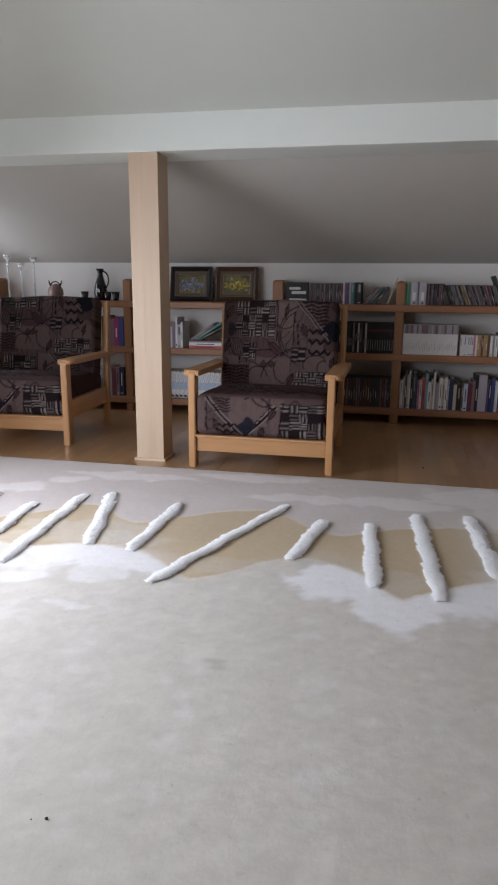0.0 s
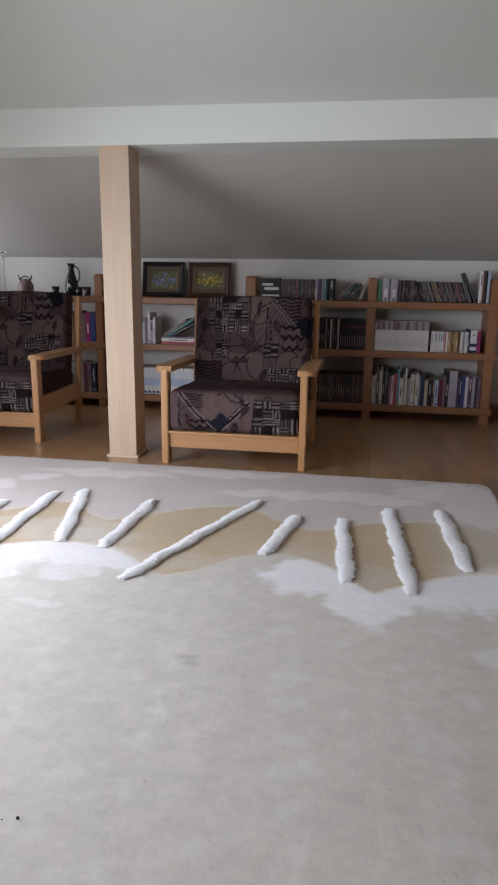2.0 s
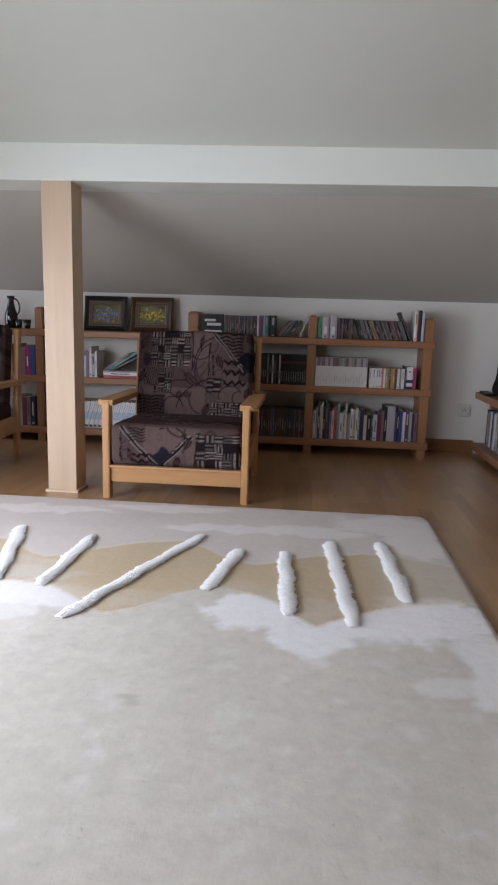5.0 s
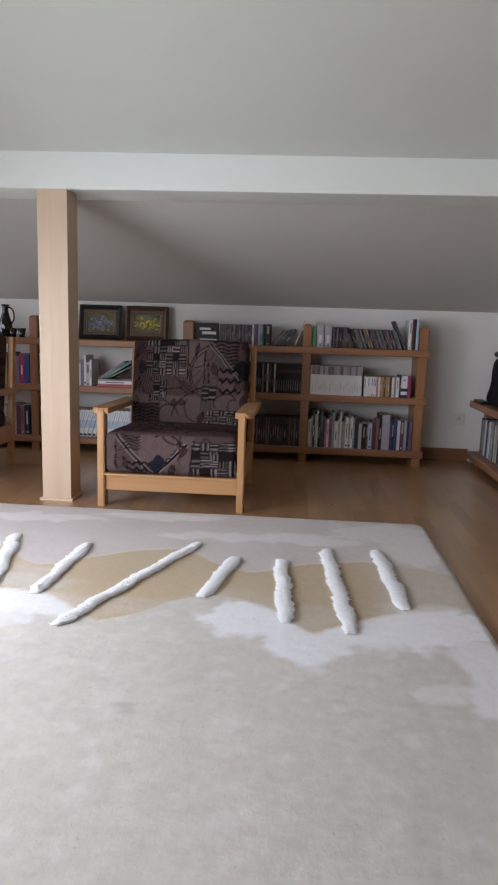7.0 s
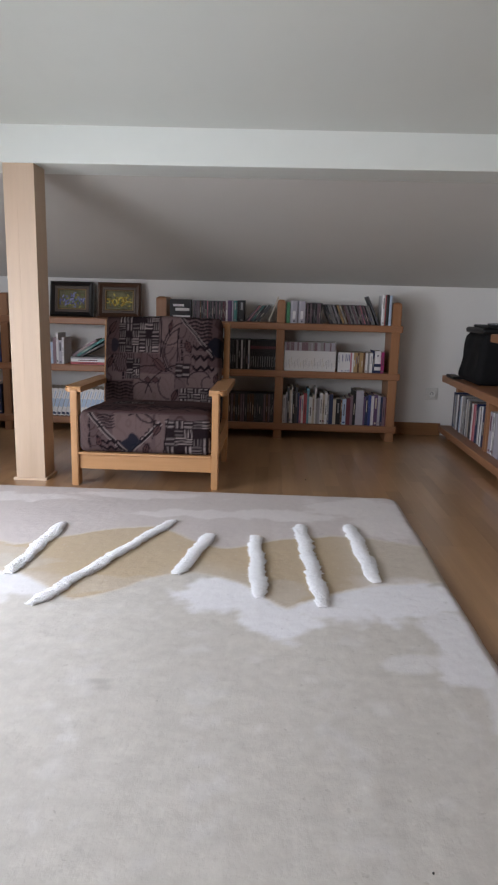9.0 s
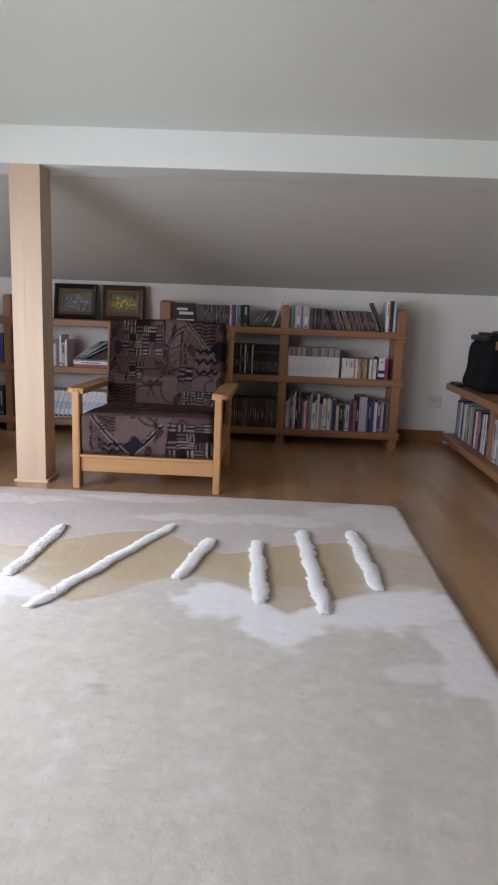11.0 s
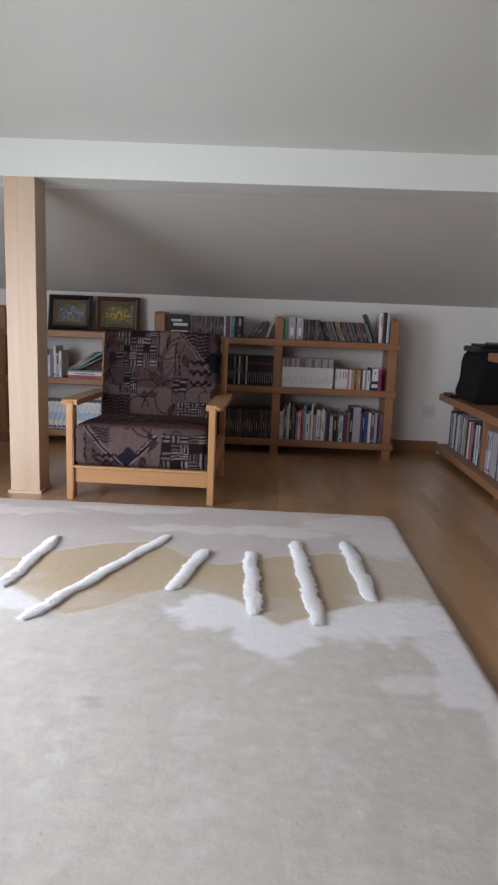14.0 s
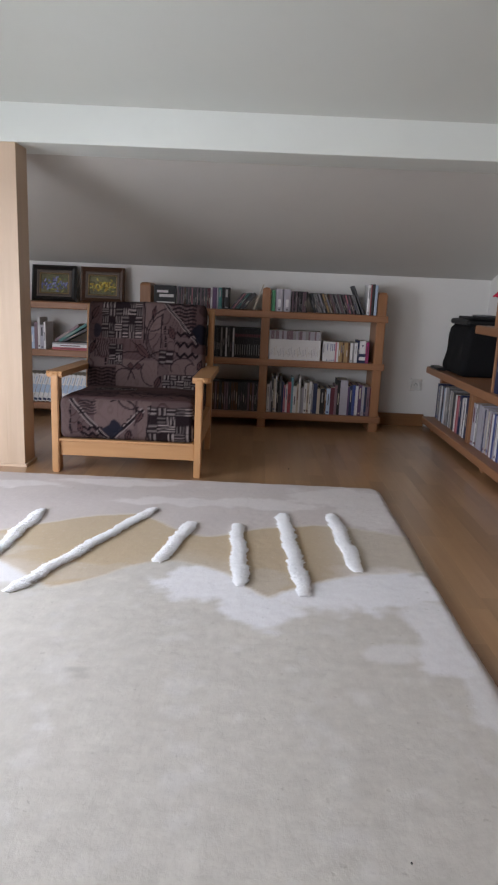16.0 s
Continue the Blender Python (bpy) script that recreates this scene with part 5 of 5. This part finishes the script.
part("body", lathe(bmesh.new(), [(0.030, 0), (0.040, 0.012), (0.044, 0.05), (0.040, 0.09), (0.026, 0.135), (0.019, 0.165), (0.019, 0.185), (0.027, 0.208), (0.024, 0.208), (0.016, 0.186)], 28), GLAZE, jug)
part("handle", tube(bmesh.new(), [(0.018 + 0.040 * math.sin(radians(a)) ** 0.8 if 0 < a < 180 else 0.018, 0, 0.135 + 0.055 * math.cos(radians(a))) for a in range(0, 181, 12)], 0.005), GLAZE, jug)
# the glint on the glaze, added as a small white slab
part("highlight_label", boxed(-0.006, 0.006, -0.0445, -0.0425, 0.055, 0.078), COVERS["white"], jug, "small white patch standing for a highlight on the glaze")


def make_cup(x, y):
    cup = thing("cup", "small black glazed cup beside the jug", "cup", "black cups", (x, y, SHELF_TOP))
    part("bowl", lathe(bmesh.new(), [(0.015, 0), (0.018, 0.004), (0.027, 0.058), (0.025, 0.058), (0.016, 0.008), (0.002, 0.007)], 22), GLAZE, cup)
    return cup


for x, y in ((-1.690, 4.45), (-1.632, 4.45), (-1.860, 4.46)):
    make_cup(x, y)

pot = thing("pot", "round rosy stoneware pot with a dark looped handle", "pot", at=(-2.085, 4.48, SHELF_TOP))
part("body", lathe(bmesh.new(), [(0.035, 0), (0.048, 0.02), (0.053, 0.045), (0.050, 0.070), (0.036, 0.092), (0.02, 0.097)], 26), CLAY, pot)
part("lid", lathe(bmesh.new(), [(0.028, 0.092), (0.026, 0.100), (0.010, 0.106), (0.004, 0.107)], 20), CLAY, pot)
part("handle", tube(bmesh.new(), [(0.036 * math.cos(radians(a)), 0, 0.085 + 0.036 * math.sin(radians(a))) for a in range(0, 181, 15)], 0.004), IRON, pot)
for s in (-1, 1):
    part("lug", tube(bmesh.new(), [(s * 0.032, 0, 0.088), (s * 0.042, 0, 0.108), (s * 0.048, 0, 0.130)], [0.005, 0.006, 0.003]), IRON, pot)

GLASS, gn, gl, gb = material("clear_glass", 0.04, 0, 0.5)
gb.inputs["Base Color"].default_value = (0.97, 0.98, 0.98, 1)
gb.inputs["Transmission Weight"].default_value = 0.80
gb.inputs["IOR"].default_value = 1.48
for x, y, h in ((-2.430, 4.47, 0.30), (-2.325, 4.46, 0.245), (-2.250, 4.50, 0.285)):
    stand = thing("glass_candlestick", "tall slim clear glass candlestick", "candlestick", "glass candlesticks", (x, y, SHELF_TOP))
    part("foot", lathe(bmesh.new(), [(0.032, 0), (0.032, 0.004), (0.012, 0.012), (0.005, 0.02)], 22), GLASS, stand).visible_shadow = False
    part("stem", lathe(bmesh.new(), [(0.0055, 0.021), (0.006, h * 0.7), (0.011, h * 0.74), (0.006, h * 0.78), (0.006, h - 0.041)], 14), GLASS, stand).visible_shadow = False
    part("cup", lathe(bmesh.new(), [(0.006, h - 0.04), (0.022, h - 0.025), (0.026, h), (0.023, h), (0.018, h - 0.022), (0.002, h - 0.03)], 22), GLASS, stand).visible_shadow = False

# ---- black bag, discs and small things on the gable wall shelves ----
NYLON = plain("black_nylon", (0.008, 0.008, 0.009), 0.85, 0, 0.2, 0.3, 90, 0.002)
SHINY = plain("black_plastic", (0.012, 0.012, 0.013), 0.5, 0, 0.3, 0.2, 40)
SILVER = plain("grey_disc", (0.20, 0.21, 0.22), 0.2, 0.6, 0.5, 0.1, 60)
bag = thing("bag", "bulky black padded bag on the gable wall shelf", "bag", at=(1.378, 4.07, 0.4165))


def soft_block(w, d, h, r, seed, amount, pinch=0.0):
    P, F, R = rounded_grid(w, d, h, r, 0.012)
    n = np.sin(R[:, 2] / h * math.pi * 3.2) * amount * 0.6
    for k, q in ((0, w), (1, d)):
        s = np.sign(R[:, k] - q / 2) * (abs(R[:, k] - q / 2) > q * 0.45)
        P[:, k] += s * (n + amount * 0.5 * ripple(P[:, 2], P[:, 1 - k], seed + k, 30)) * (P[:, 2] > 0.02)
    P[:, 0] += pinch * (1 - R[:, 0] / w) * np.clip(R[:, 2] / h - 0.2, 0, 1)
    bm = bmesh.new()
    vs = [bm.verts.new(p) for p in P]
    for f in F:
        bm.faces.new([vs[i] for i in f]).smooth = True
    return bm


part("body", soft_block(0.245, 0.40, 0.305, 0.040, 500, 0.006, 0.035), NYLON, bag)
bm = soft_block(0.235, 0.36, 0.035, 0.015, 510, 0.002)
bmesh.ops.translate(bm, vec=(0.02, 0.02, 0.298), verts=bm.verts)
part("flap", bm, SHINY, bag)
tray = part("flat_case", boxed(1.42, 1.62, 4.08, 4.36, 0.7505, 0.766, bevel=0.005), SHINY)
tagged(tray, "flat black plastic case lying on the bag", "case")
disc = part("disc", lathe(bmesh.new(), [(0.064, 0.0), (0.066, 0.004), (0.066, 0.010), (0.020, 0.012)], 30), SILVER)
disc.matrix_world = pose(1.52, 4.19, 0.7665)
tagged(disc, "round grey disc lying on the black case", "disc")
flat = part("remote", boxed(1.338, 1.40, 4.42, 4.60, 0.4165, 0.434, bevel=0.006), SHINY)
tagged(flat, "flat dark remote control on the shelf end", "remote control")
RED = plain("crimson_felt", (0.50, 0.02, 0.06), 0.7, 0, 0.3, 0.2, 50)
bird = thing("ornament", "small crimson ornament perched on the shelf upright", "ornament", at=(1.44, 3.48, 0.8705))
P, F, R = rounded_grid(0.10, 0.03, 0.035, 0.014, 0.005)
P[:, 2] += 0.02 * np.sin(R[:, 0] / 0.10 * math.pi * 0.8) + 0.01 * R[:, 0] / 0.1 - 0.001
bm = bmesh.new()
vs = [bm.verts.new(p) for p in P - np.array((0.10, 0.0, 0.0))]
for f in F:
    bm.faces.new([vs[i] for i in f]).smooth = True
part("body", bm, RED, bird)
part("beak", tube(bmesh.new(), [(-0.095, 0.015, 0.018), (-0.115, 0.015, 0.008)], [0.009, 0.003]), RED, bird)

# ---- wall socket ----
SOCKETWHITE = plain("socket_plastic", (0.70, 0.69, 0.66), 0.35, 0, 0.5, 0.04, 30, 0.0002)
HOLE = plain("socket_dark", (0.02, 0.02, 0.02), 0.6)
socket = thing("wall_socket", "white square wall socket on the knee wall", "socket", at=(1.275, YK, 0.285))
part("plate", boxed(-0.041, 0.041, -0.010, 0.0, -0.041, 0.041, bevel=0.004), SOCKETWHITE, socket)
bm = lathe(bmesh.new(), [(0.029, 0.0), (0.029, 0.006), (0.022, 0.006), (0.021, 0.0005)], 26)
bmesh.ops.transform(bm, matrix=pose(0, -0.010, 0, 90), verts=bm.verts)
rim = part("rim", bm, SOCKETWHITE, socket)
for x in (-0.0095, 0.0095):
    bm = lathe(bmesh.new(), [(0.0035, 0.0), (0.0035, 0.0012)], 10)
    bmesh.ops.transform(bm, matrix=pose(x, -0.0105, 0, 90), verts=bm.verts)
    part("pin_hole", bm, HOLE, rim)
bm = lathe(bmesh.new(), [(0.003, 0.0), (0.003, 0.012), (0.001, 0.013)], 8)
bmesh.ops.transform(bm, matrix=pose(0, -0.0105, 0.012, 90), verts=bm.verts)
part("earth_pin", bm, SILVER, rim)

# ---- crumbs on the rug ----
for x, y, s in ((-0.312, 0.971, 0.003), (-0.336, 0.965, 0.0014), (0.465, 1.003, 0.002)):
    bm = bmesh.new()
    bmesh.ops.create_icosphere(bm, subdivisions=1, radius=s)
    for v in bm.verts:
        v.co *= 1 + 0.3 * noise.noise(v.co * 400)
    ob = part("crumb", bm, HOLE)
    ob.matrix_world = pose(x, y, RUG_Z + s * 0.6)
    tagged(ob, "tiny dark crumb lying on the rug", "crumb", "crumbs on the rug")
bm = bmesh.new()
bmesh.ops.create_icosphere(bm, subdivisions=1, radius=0.004)
crumb = part("crumb", bm, HOLE)
crumb.matrix_world = pose(0.375, 3.36, 0.0025)
tagged(crumb, "tiny dark crumb lying on the parquet", "crumb", "crumbs on the floor")
for x, y, a in ((0.769, 2.585, 20), (0.770, 2.440, 70)):
    copy_thing(crumb, pose(x, y, 0.0025, 0, 0, a))

# ---- parquet strips ----
FLOOR = bpy.data.objects["floor"]
STRIP, DEEP = 0.0695, 0.0115


def strip_mesh(length):
    return mesh_of("strip", boxed(0.00004, STRIP - 0.00004, 0.00005, length - 0.00005, -DEEP, 0.0, bevel=0.0002, seg=1), PARQUET)


lengths = (0.34, 0.42, 0.50, 0.58)
blanks = {q: strip_mesh(q) for q in lengths}
rs = np.random.RandomState(900)
rest_v, rest_f = [], []
made = 0
for i in range(int((XR - XL) / STRIP) + 1):
    x = XL + i * STRIP
    y = YB - rs.uniform(0, 0.4)
    while y < YK:
        q = lengths[rs.randint(4)]
        seen = (y + q > 2.95 and -2.3 < x < 1.62) or (0.66 < x < 1.35 and y + q > 1.1)
        if seen and y + q < YK + 0.02 and made < 300:
            ob = new("strip", blanks[q])
            ob.parent = FLOOR
            ob.location = (x, y, -0.00012 * rs.uniform())
            made += 1
        elif y + q > YB and x < XR:
            b, y1 = len(rest_v), min(y + q, YK)
            rest_v += [(x + 0.0004, max(y, YB) + 0.0005, -0.0005), (x + STRIP - 0.0004, max(y, YB) + 0.0005, -0.0005), (x + STRIP - 0.0004, y1 - 0.0005, -0.0005), (x + 0.0004, y1 - 0.0005, -0.0005)]
            rest_v += [(p[0], p[1], -DEEP) for p in rest_v[b:b + 4]]
            rest_f += [tuple(b + k for k in f) for f in ((0, 1, 2, 3), (4, 7, 6, 5), (0, 4, 5, 1), (1, 5, 6, 2), (2, 6, 7, 3), (3, 7, 4, 0))]
        y += q
me = bpy.data.meshes.new("parquet_rest")
me.from_pydata(rest_v, [], rest_f)
me.materials.append(PARQUET)
tagged(new("parquet_rest", me), "further oak parquet strips", "", "", "stuff").parent = FLOOR
